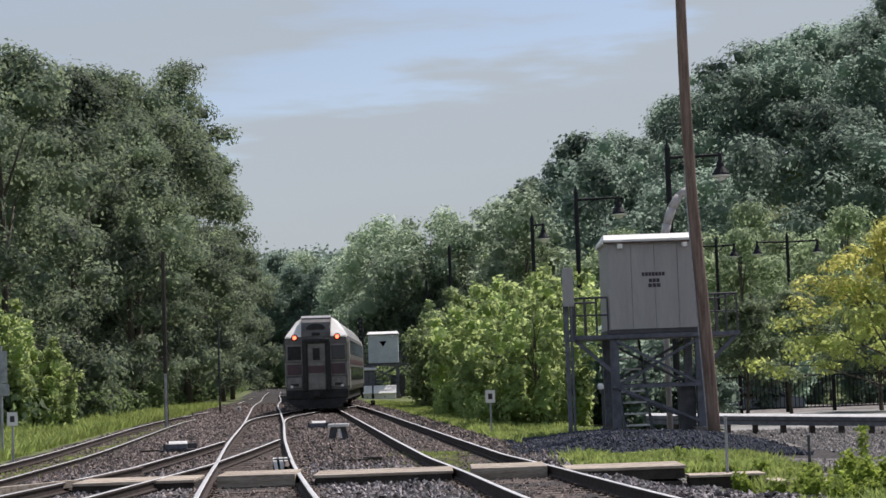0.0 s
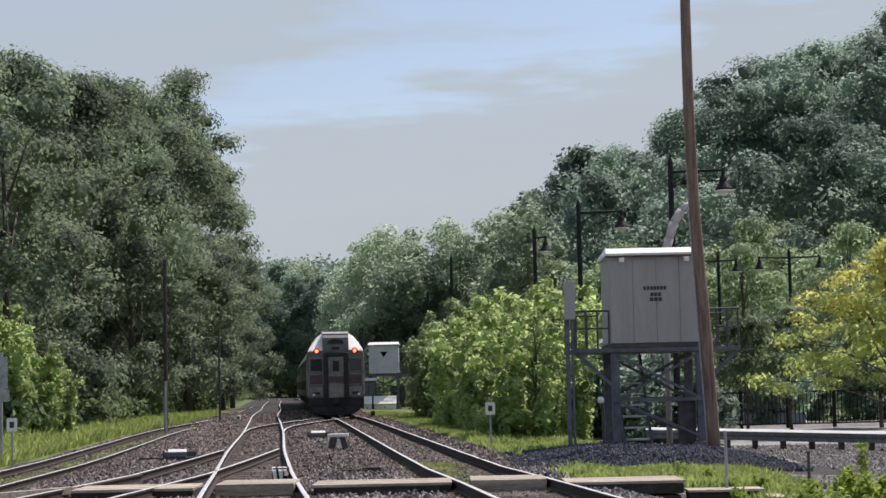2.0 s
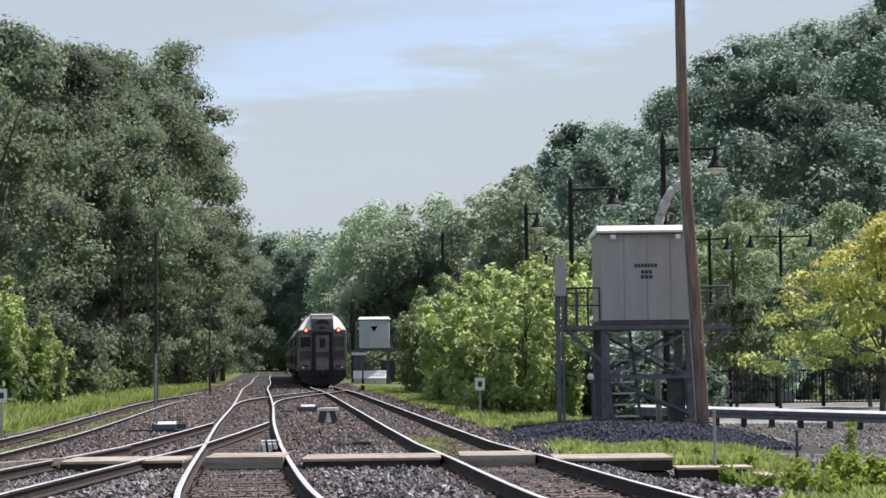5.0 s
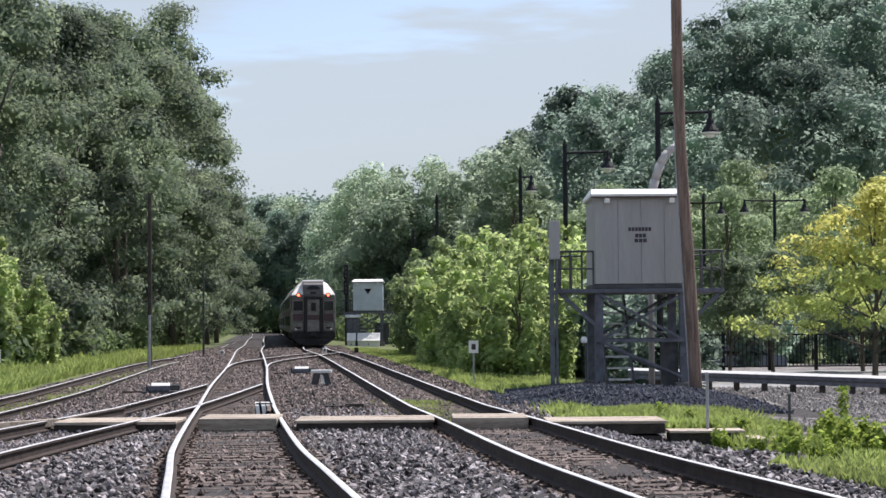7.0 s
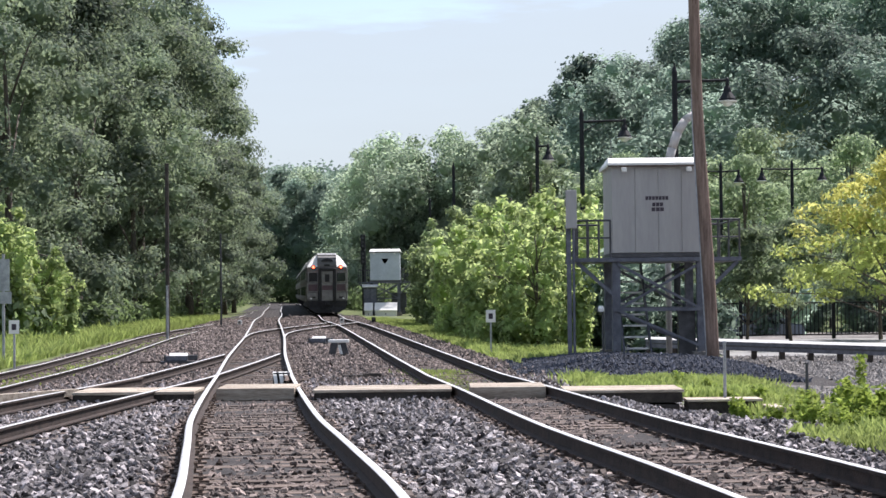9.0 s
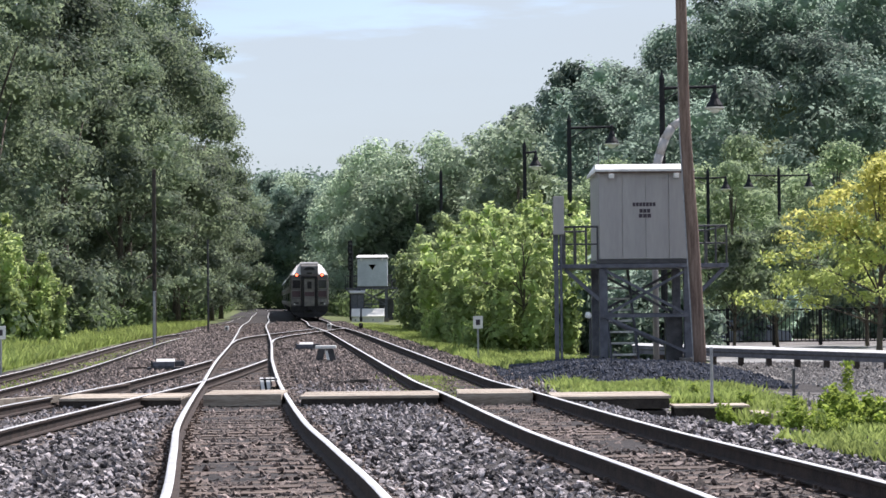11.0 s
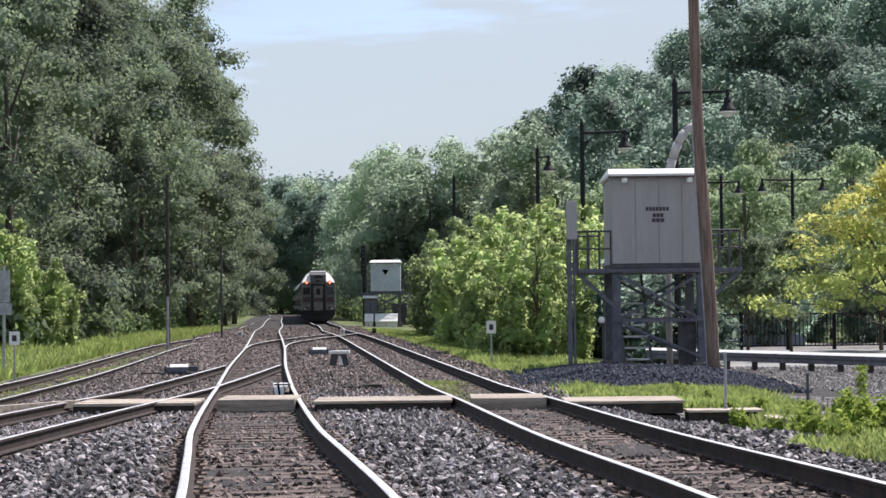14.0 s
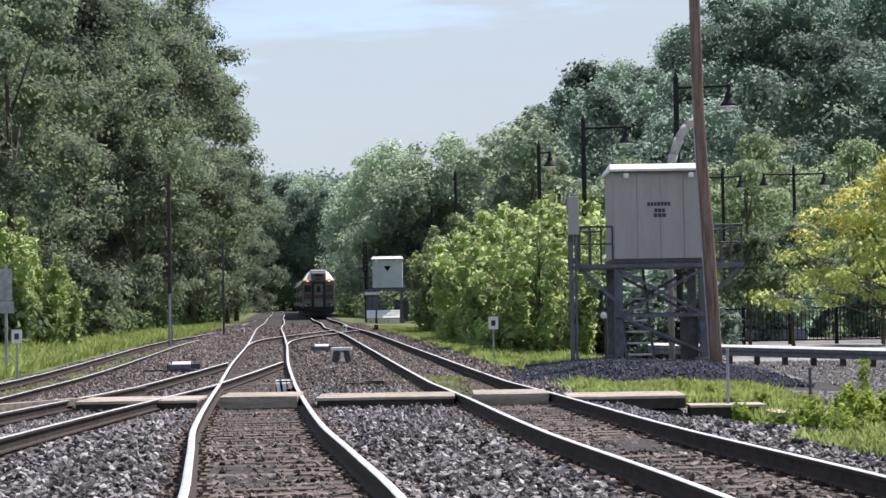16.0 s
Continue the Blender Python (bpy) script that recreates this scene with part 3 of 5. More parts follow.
    part("cable_box", box(w / 2 - 0.7, w / 2 - 0.25, -depth / 2 + 0.25, -depth / 2 + 0.55, -0.2, 1.2, 0.02), M_DARKSTEEL, root, "dark cabinet between the columns")
    if sign:
        s = part("sign", box(-0.36, 0.3, -depth / 2 - 0.008, -depth / 2 + 0.002, z1 - 1.26, z1 - 0.8), sheet, root, "sign with three dark lines")
        for a, b, zt in ((-0.34, 0.28, z1 - 0.83), (-0.16, 0.14, z1 - 1.0), (-0.18, 0.16, z1 - 1.13)):
            n = max(3, int((b - a) / 0.085))
            for c in range(n):
                x = a + (b - a) * c / n
                part("letter_bar", box(x, x + (b - a) / n - 0.016, -depth / 2 - 0.013, -depth / 2 - 0.006, zt - 0.1, zt, 0.0), M_INK, s)
    else:
        bm = bmesh.new()
        vs = [bm.verts.new(p) for p in ((-0.3, -depth / 2 - 0.01, z1 - 0.55), (0.3, -depth / 2 - 0.01, z1 - 0.55), (0.0, -depth / 2 - 0.01, z1 - 1.0))]
        f = bm.faces.new(vs)
        bmesh.ops.solidify(bm, geom=[f], thickness=0.012)
        part("emblem", bm, M_INK, root, "small dark triangular mark")
    return root


equipment_hut(pose(5.70, 47.8 + 1.3, -0.06), "pale grey steel equipment hut on a tall steel stand")
equipment_hut(pose(-4.78, 150.0, -0.05), "far blue-grey equipment hut with a white roof on a stand", sign=False)


def white_case(m, w, label):
    """A low case with a lid that slopes down towards the track."""
    root = empty("relay_case", m, label, "equipment case", "white cases by the far hut")
    part("body", box(-w / 2, w / 2, -0.25, 0.45, -0.35, 0.3, 0.03), M_WHITE, root)
    part("lid", loft([[(x, -0.34, 0.31), (x, 0.5, 0.31), (x, 0.5, 0.98), (x, 0.42, 1.0), (x, -0.36, 0.38)] for x in (-w / 2 - 0.04, w / 2 + 0.04)]), M_WHITE, root, "sloping sunlit lid")
    part("latch", box(-0.04, 0.04, -0.27, -0.252, 0.02, 0.14), M_DARKSTEEL, root)


white_case(pose(-6.1, 147.0, -0.2), 0.62, "low white equipment case beside the far hut")
white_case(pose(-4.7, 147.3, -0.2), 1.75, "long low white equipment case before the far hut")


def relay_cabinet():
    root = empty("relay_cabinet", pose(-5.95, 148.6, -0.2), "dark relay cabinet with a pale top by the far hut", "cabinet")
    part("body", box(-0.62, 0.5, -0.35, 0.35, 0.0, 2.25, 0.03), M_DARKSTEEL, root)
    part("door", box(-0.56, -0.08, -0.372, -0.352, 0.15, 2.1, 0.01), M_STAND, root)
    part("door", box(-0.04, 0.44, -0.372, -0.352, 0.15, 2.1, 0.01), M_STAND, root)
    part("top", loft([[(x, -0.45, 2.255), (x, 0.42, 2.255), (x, 0.42, 2.6), (x, -0.45, 2.32)] for x in (-0.7, 0.58)]), M_WHITE, root, "pale sloping top")


relay_cabinet()
for x in (-4.0, -3.35):
    cab = empty("battery_box", pose(x, 150.4, -0.2), "dark steel battery box under the far hut", "cabinet", "battery boxes")
    part("body", box(-0.28, 0.28, -0.3, 0.3, 0.0, 1.75, 0.03), M_DARKSTEEL, cab)
    part("lid", box(-0.31, 0.31, -0.33, 0.33, 1.755, 1.82, 0.01), M_STAND, cab)


# ---- poles, lamps, signs ----
def utility_pole():
    root = empty("utility_pole", pose(6.83, 46.0, -0.5), "leaning brown wooden utility pole", "pole")
    bm = bmesh.new()
    seg, rings = 12, []
    for k in range(15):
        f = k / 14
        r = 0.175 - 0.05 * f
        cx = -0.67 * f + 0.53 * max(0.0, f - 0.46) + 0.03 * math.sin(f * 7)
        rings.append([(cx + r * math.cos(a * math.tau / seg), r * math.sin(a * math.tau / seg), 13.5 * f) for a in range(seg)])
    loft(rings, bm)
    part("shaft", bm, M_POLE, root, smooth=True)
    for low, high in (((-0.165, -0.05, 0.3), (-0.455, -0.05, 6.2)), ((-0.455, -0.05, 6.2), (-0.48, -0.04, 12.8))):
        part("ground_wire", beam(low, high, 0.03, 0.03), M_GREYSTEEL, root, "pale wire moulding down the pole")


utility_pole()


def gooseneck():
    """A curved pale duct that rises behind the hut."""
    root = empty("curved_mast", pose(6.56, 52.0, -0.5), "pale grey curved mast arm rising behind the hut", "mast")
    bm = bmesh.new()
    pts = [(-0.1, 0, 0), (-0.1, 0, 5.2), (-0.06, 0, 5.7), (0.06, 0, 6.2), (0.22, 0, 6.65), (0.44, 0, 7.0), (0.7, 0, 7.18)]
    for a, b, ra, rb in zip(pts, pts[1:], (0.09, 0.09, 0.12, 0.13, 0.13, 0.12), (0.09, 0.12, 0.13, 0.13, 0.12, 0.10)):
        tube(a, b, ra, rb, 10, bm)
    part("arm", bm, M_HUT, root, smooth=True)


gooseneck()


def street_lamp(m, label, arms, height=9.4, arm=1.75):
    root = empty("street_lamp", m, label, "street lamp", "street lamps of the car park")
    bm = tube((0, 0, 0), (0, 0, height), 0.12, 0.09, 10)
    lathe([(0.2, 0), (0.2, 0.5), (0.12, 0.8), (0.1, 0.9)], 10, bm)
    lathe([(0.08, height - 0.1), (0.1, height), (0.03, height + 0.2), (0.01, height + 0.3)], 8, bm)
    part("post", bm, M_BLACK, root, smooth=False)
    for s in arms:
        a = part("arm", tube((0, 0, height - 0.32), (s * arm, 0, height - 0.28), 0.055, 0.045, 8), M_BLACK, root)
        part("arm_brace", tube((0, 0, height - 0.75), (s * arm * 0.45, 0, height - 0.32), 0.025, 0.02, 6), M_BLACK, a)
        hd = lathe([(0.03, 0.0), (0.06, -0.02), (0.07, -0.26), (0.12, -0.36), (0.14, -0.48), (0.28, -0.7), (0.29, -0.75), (0.24, -0.75)], 14, at=(s * arm, 0, height - 0.2))
        h = part("lamp_head", hd, M_BLACK, root)
        part("globe", lathe([(0.26, -0.76), (0.34, -0.78), (0.33, -0.81), (0.18, -0.86), (0.12, -0.93), (0.04, -0.96)], 12, at=(s * arm, 0, height - 0.2)), M_LAMP_GLASS, h, "clear glass globe")
    return root


LAMPS = [(7.75, 60.0, (1,)), (5.73, 74.0, (1,)), (4.55, 86.5, (0.3,)), (0.65, 105.0, ()), (20.3, 105.0, (1, -1)),
         (16.4, 106.5, (0.6, -1)), (-1.0, 143.0, ())]
for x, y, arms in LAMPS:
    street_lamp(pose(x, y, -0.55), "black street lamp post with bell-shaped lamps" if arms else "slim black street lamp post seen edge-on", arms)


def marker_sign(m, label, h=1.35, w=0.28):
    root = empty("track_sign", m, label, "sign", "small track signs")
    part("post", beam((0, 0, -0.2), (0, 0, h), 0.05, 0.05), M_GREYSTEEL, root)
    p = part("plate", box(-w / 2, w / 2, -0.04, -0.028, h - 0.36, h, 0.004), M_WHITE, root, "white sign plate")
    part("symbol", box(-0.06, 0.06, -0.047, -0.039, h - 0.26, h - 0.1), M_INK, p)
    return root


marker_sign(pose(1.36, 52.5, -0.25), "small square white sign on a thin post in grass")
marker_sign(pose(-11.5, 48.5, -0.35), "small white sign on a thin dark post in grass")


def plain_post(name, m, label, h, r=0.05, material=None, cat="post"):
    root = empty(name, m, label, cat)
    part("shaft", tube((0, 0, -0.2), (0, 0, h), r, r * 0.9, 8), material or M_GREYSTEEL, root)
    part("cap", tube((0, 0, h), (0, 0, h + 0.03), r * 1.3, r * 1.1, 8), material or M_GREYSTEEL, root)
    return root


plain_post("metal_post", pose(-11.9, 78.0, -0.3), "thin grey metal post at the grass edge", 2.3, 0.06)
plain_post("dark_pole", pose(-12.8, 84.0, -0.3), "tall weathered dark pole before the trees", 8.0, 0.10, M_DARKTIMBER)
plain_post("dark_pole", pose(-12.9, 105.0, -0.3), "dark signal pole before the trees", 5.4, 0.06, M_DARKSTEEL)
plain_post("metal_stake", pose(4.64, 30.0, -0.4), "thin grey stake beside the walkway", 1.15, 0.028)
plain_post("metal_stake", pose(6.4, 32.0, -0.45), "short dark stake in the weeds", 0.75, 0.03, M_DARKSTEEL)


def sign_back():
    root = empty("sign_board", pose(-13.25, 54.0, -0.3), "grey metal backs of two track signs on a post", "sign")
    part("post", beam((0.12, 0.03, -0.2), (0.12, 0.03, 3.2), 0.07, 0.07), M_GREYSTEEL, root)
    part("plate", box(-0.12, 0.32, -0.03, -0.015, 2.1, 3.05, 0.004), M_GREYSTEEL, root)
    part("plate", box(-0.55, 0.38, -0.05, -0.034, 1.72, 2.08, 0.004), M_GREYSTEEL, root)


sign_back()


def scrap():
    root = empty("scrap_timber", pose(-1.75, 39.0, -0.2, 0, 0, 8), "dark broken timber lying on the ballast", "debris")
    part("timber", box(-0.45, 0.1, -0.1, 0.1, -0.02, 0.08, 0.02), M_DARKTIMBER, root)
    part("splinter", box(0.0, 0.4, -0.05, 0.09, 0.0, 0.11, 0.02), M_DARKTIMBER, root)


scrap()


def cabinet_post():
    root = empty("cabinet_post", pose(3.28, 47.2, -0.25), "tall grey post carrying a slim metal cabinet", "post")
    part("shaft", beam((0, 0, -0.2), (0, 0, 4.3), 0.11, 0.11), M_STAND, root)
    part("cabinet", box(-0.08, 0.2, -0.28, -0.08, 3.5, 4.5, 0.02), M_HUT, root, "slim pale metal cabinet")
    part("conduit", tube((0.12, -0.05, -0.2), (0.12, -0.05, 3.5), 0.035), M_STAND, root)


cabinet_post()


def mast_signal():
    root = empty("signal_mast", pose(-6.6, 149.0, -0.2), "black railway signal mast beside the track", "signal")
    part("mast", tube((0, 0, 0), (0, 0, 6.6), 0.09, 0.08), M_BLACK, root)
    for z in (4.7, 6.0):
        h = part("signal_head", box(-0.19, 0.19, -0.12, 0.1, z - 0.6, z + 0.6, 0.08), M_BLACK, root)
        for dz in (-0.33, 0, 0.33):
            part("lens", tube((0, -0.125, z + dz), (0, -0.24, z + dz), 0.1, 0.1, 10), M_DARKSTEEL, h)
    part("ladder", box(-0.02, 0.25, 0.12, 0.14, 0.2, 5.8), M_DARKSTEEL, root)
    part("case", box(0.15, 0.65, -0.2, 0.2, 0.1, 1.0, 0.03), M_WHITE, root, "white signal case")


mast_signal()


def switch_machine(m, label):
    root = empty("switch_machine", m, label, "switch machine", "switch machines")
    part("motor_box", box(-0.55, 0.25, -0.2, 0.2, 0.0, 0.2, 0.03), M_STAND, root)
    # White cover put on to show the motor box's lit top.
    part("cover", loft([[(x, -0.22, 0.205), (x, 0.2, 0.205), (x, 0.14, 0.3), (x, -0.08, 0.29)] for x in (-0.42, 0.26)]), M_WHITE, root, "white cover for the lit top")
    part("gear_case", box(0.27, 0.62, -0.17, 0.17, 0.02, 0.22, 0.03), M_DARKSTEEL, root)
    part("base_plate", box(-0.75, 0.8, -0.28, 0.28, -0.12, -0.005, 0.01), M_DARKSTEEL, root)
    part("throw_rod", tube((-1.5, 0, -0.02), (-0.75, 0, -0.02), 0.03), M_RAILSIDE, root)
    part("cover_rib", box(-0.62, -0.56, -0.21, 0.21, 0.0, 0.24, 0.01), M_DARKSTEEL, root)
    root.scale = (0.7, 0.7, 0.7)
    return root


def switch_stand(m, label):
    root = empty("switch_stand", m, label, "switch stand")
    part("top_plate", box(-0.3, 0.3, -0.16, 0.16, 0.36, 0.45, 0.02), M_WHITE, root, "pale top plate")
    part("leg", beam((-0.2, 0, 0), (-0.12, 0, 0.36), 0.14, 0.2), M_DARKSTEEL, root)
    part("leg", beam((0.2, 0, 0), (0.1, 0, 0.36), 0.14, 0.2), M_DARKSTEEL, root)
    part("lever", beam((0.08, -0.12, 0.03), (0.02, -0.1, 0.3), 0.1, 0.05), M_WHITE, root, "bright lever")
    part("base_plate", box(-0.4, 0.4, -0.25, 0.25, -0.05, 0.0), M_DARKSTEEL, root)
    return root


switch_stand(pose(-3.05, 52.5, -0.16), "short steel switch stand with a pale top")
switch_machine(pose(-4.35, 64.0, -0.1), "pale switch machine beside the middle track")
switch_machine(pose(-6.9, 47.5, -0.1, 0, 0, 6), "pale switch machine beside the turnout")


def gauge_box():
    root = empty("heater_case", pose(-3.32, 36.6, -0.2), "small black and white case between the rails", "case")
    part("case", box(-0.13, 0.19, -0.15, 0.25, 0.0, 0.25, 0.03), M_BLACK, root)
    for x0, x1 in ((-0.12, -0.05), (0.0, 0.08), (0.1, 0.17)):
        part("end_plate", loft([[(x0 + dx, -0.24 + dy, z), (x1 + dx, -0.24 + dy, z), (x1 + dx, -0.2 + dy, z), (x0 + dx, -0.2 + dy, z)] for dx, dy, z in ((0.03, 0.0, 0.03), (0.0, 0.06, 0.2), (-0.02, 0.16, 0.27))]), M_WHITE, root, "white end plate")


gauge_box()


def dwarf_signal(m, label, white=False):
    root = empty("dwarf_signal", m, label, "signal", "dwarf signals")
    part("housing", box(-0.12, 0.12, -0.1, 0.1, 0.1, 0.44, 0.04), M_WHITE if white else M_BLACK, root)
    part("pedestal", box(-0.1, 0.1, -0.1, 0.1, -0.2, 0.1), M_DARKSTEEL, root)
    part("lens", tube((0, -0.101, 0.32), (0, -0.16, 0.32), 0.06, 0.06, 10), M_DARKSTEEL, root)


dwarf_signal(pose(-4.1, 106.0, -0.25), "small black dwarf signal beside the track")
dwarf_signal(pose(-5.9, 105.0, -0.25), "small white dwarf signal between tracks", True)
dwarf_signal(pose(-11.6, 103.0, -0.3), "small pale dwarf signal beside the side track", True)


# ---- guardrail, fence, car ----
def guardrail():
    root = empty("guardrail", Matrix.Identity(4), "galvanised steel guardrail on dark posts beside the road", "guardrail")
    a, b = Vector((6.3, 56.5, 0.0)), Vector((16.7, 47.5, -0.22))
    d = (b - a).normalized()
    n = Vector((-d.y, d.x, 0))
    ring = lambda p, y0, y1, z0, z1: [tuple(p + n * u + Vector((0, 0, v))) for u, v in ((y0, z0), (y1, z0), (y1, z1), (y0, z1))]
    # One galvanised rail: shade painted into its face, sunlight into its white cap.
    beam_ob = part("beam", loft([ring(p, -0.03, 0.03, -0.16, 0.10) for p in (a, b)]), M_STAND, root, "rail face painted dark for shade")
    part("beam_cap", loft([[tuple(p + n * u + Vector((0, 0, v))) for u, v in ((-0.07, 0.102), (0.14, 0.102), (0.14, 0.17), (0.04, 0.165))] for p in (a, b)]), M_WHITE, beam_ob, "top edge painted white as sunlit")
    # Dark strip on the face stands in for shade in the groove.
    part("groove_shade", loft([ring(p, -0.045, -0.031, -0.05, 0.0) for p in (a, b)]), M_DARKSTEEL, beam_ob)
    L = (b - a).length
    for k in range(int(L / 0.95) + 1):
        p = a + d * (k * 0.95) + n * 0.12
        part("post", box(p.x - 0.075, p.x + 0.075, p.y - 0.09, p.y + 0.09, p.z - 0.75, p.z + 0.1), M_DARKTIMBER, root)


guardrail()


PICKET = mesh_of(box(-0.018, 0.018, -0.012, 0.012, -0.29, 0.98), "picket", M_BLACK)


def fence():
    root = empty("fence", Matrix.Identity(4), "black metal fence with square posts beyond the road", "fence")
    y = 76.0
    for k in range(16):
        x = 10.5 + k * 1.95
        part("post", box(x - 0.07, x + 0.07, y - 0.07, y + 0.07, -0.6, 1.35), M_BLACK, root)
        part("rail", box(x + 0.07, x + 1.88, y - 0.02, y + 0.02, 0.98, 1.04), M_BLACK, root)
        part("rail", box(x + 0.07, x + 1.88, y - 0.02, y + 0.02, -0.35, -0.29), M_BLACK, root)
        for j in range(11):
            pk = new("picket", PICKET)
            pk.parent = root
            pk.matrix_basis = pose(x + 0.16 + j * 0.165, y, 0)


fence()


def parked_car(m, label):
    root = empty("car", m, label, "car")
    prof = [(-2.2, 0.3), (-2.25, 0.65), (-2.0, 0.88), (-1.1, 0.98), (-0.5, 1.42), (0.9, 1.45), (1.7, 0.98), (2.2, 0.9), (2.28, 0.6), (2.2, 0.3)]
    def ring(y, s):
        return [(x, y, 0.3 + (z - 0.3) * s) for x, z in prof]
    bm = loft([ring(-0.88, 0.93), ring(-0.8, 1.0), ring(0.8, 1.0), ring(0.88, 0.93)])
    part("body", bm, M_CARPAINT, root)
    part("side_window", loft([[(-0.95, -0.895, 0.95), (-0.45, -0.87, 1.3), (0.85, -0.87, 1.32), (1.45, -0.895, 0.95)], [(-0.95, -0.87, 0.95), (-0.45, -0.84, 1.3), (0.85, -0.84, 1.32), (1.45, -0.87, 0.95)]]), M_GLASS, root)
    for x in (-1.4, 1.4):
        for y in (-0.86, 0.72):
            w = part("wheel", tube((x, y, 0.32), (x, y + 0.16, 0.32), 0.32, 0.32, 16), M_RUBBER, root)
            part("rim", tube((x, y - 0.012, 0.32), (x, y + 0.02, 0.32), 0.19, 0.19, 12), M_GREYSTEEL, w)
    return root


parked_car(pose(14.3, 84.0, -0.95), "grey-blue parked car behind the fence")


# ---- plants ----
def leaf_quads(centres, normals, size, rng, jitter=0.32):
    """One folded leaf, or spray of leaves, at each centre, facing about outwards: diamonds of four corners."""
    n = len(centres)
    nrm = normals + rng.normal(size=(n, 3)) * jitter
    nrm /= np.linalg.norm(nrm, axis=1)[:, None] + 1e-9
    a = np.cross(nrm, rng.normal(size=(n, 3)))
    a /= np.linalg.norm(a, axis=1)[:, None] + 1e-9
    b = np.cross(nrm, a)
    s = size * rng.uniform(0.55, 1.3, size=(n, 1))
    fold = nrm * s * 0.12
    v = np.stack([centres - a * s * 0.5, centres + b * s * 0.34 - fold, centres + a * s * 0.5, centres - b * s * 0.34 - fold], 1).reshape(-1, 3)
    return v, np.arange(4 * n).reshape(n, 4)


def clump_points(rng, centre, radius, n, flat=0.8):
    """Places of the leaves of one bough and the way each one faces."""
    u = rng.normal(size=(n, 3))
    u[:, 2] += 0.25
    u /= np.linalg.norm(u, axis=1)[:, None]
    p = u * rng.uniform(0.55, 1.1, size=(n, 1)) * radius
    p[:, 2] *= flat
    p += rng.normal(size=(n, 3)) * radius * 0.08
    return p + centre, u + np.array([0, 0, 0.2])


def gather(pairs):
    return np.concatenate([p for p, _ in pairs]), np.concatenate([u for _, u in pairs])


def ball():
    bm = bmesh.new()
    bmesh.ops.create_icosphere(bm, subdivisions=1, radius=1.0)
    v = np.array([x.co[:] for x in bm.verts])
    f = np.array([[x.index for x in y.verts] for y in bm.faces])
    bm.free()
    return v, f


BALL_V, BALL_F = ball()


def cores(rng, clumps, radius, flat, base):
    """Uneven lumps added inside each bough to block light and darken the gaps."""
    vs, fs = [], []
    for c, s in clumps:
        v = BALL_V * rng.uniform(0.55, 1.3, size=(len(BALL_V), 1)) * radius * s
        v[:, 2] *= flat
        fs.append(BALL_F + base)
        vs.append(v + c)
        base += len(v)
    return np.concatenate(vs), np.concatenate(fs)


def plumes(rng, h, w, base, count):
    """Clumps of a shrub of many upright shoots, each with a top of its own."""
    out = []
    shoots = max(4, count // 7)
    for k in range(shoots):
        a, r = k * 2.4 + rng.uniform(-0.3, 0.3), w / 2 * math.sqrt((k + 0.5) / shoots)
        top = h * (1.0 - 0.42 * (r / (w / 2)) ** 2) * rng.uniform(0.82, 1.06)
        for f in np.linspace(0.12, 1.0, 7):
            out_r = r * (0.72 + 0.33 * f)
            c = np.array([out_r * math.cos(a), out_r * math.sin(a), base + (top - base) * f]) + rng.normal(size=3) * 0.16
            out.append((c, (1.25 - 0.62 * f) * rng.uniform(0.8, 1.2)))
    return out


def tiers(rng, h, w, base, count):
    """Clumps of an open tree whose limbs spread in flat, separate sprays."""
    out = []
    limbs = count // 5
    for k in range(limbs):
        f = (k + rng.uniform(0.1, 0.9)) / limbs
        a = k * 2.4 + rng.uniform(-0.5, 0.5)
        reach = w / 2 * (1.0 - 0.78 * f ** 1.3) * rng.uniform(0.75, 1.1)
        z = base + (h - base) * f
        for g in (0.3, 0.52, 0.7, 0.86, 1.0):
            side = rng.normal() * 0.16 * reach
            c = (reach * g * math.cos(a) - side * math.sin(a), reach * g * math.sin(a) + side * math.cos(a), z + 0.18 * reach * g - 0.26 * reach * g * g + rng.normal() * 0.28)
            out.append((np.array(c), rng.uniform(0.6, 1.3)))
    return out


def crown_clumps(rng, h, w, base, count, shape="round"):
    """Places and sizes of the clumps of a crown: more of them near its outside, with gaps."""
    if shape == "plumes":
        return plumes(rng, h, w, base, count)
    if shape == "tiers":
        return tiers(rng, h, w, base, count)
    out = []
    for _ in range(count):
        f = rng.uniform(0, 1) ** 0.85
        z = base + (h - base) * f
        if shape == "round":
            r = w / 2 * (math.sin(min(1.0, f * 0.86 + 0.16) * math.pi) ** 0.55)
        else:
            r = w / 2 * min(1.0, 1.35 * (1 - f) ** 0.5 + 0.12)
        a = rng.uniform(0, math.tau)
        rr = r * rng.uniform(0.35, 1.0) ** 0.6 * rng.uniform(0.8, 1.12)
        out.append((np.array([rr * math.cos(a), rr * math.sin(a), z]), rng.uniform(0.55, 1.25)))
    return out


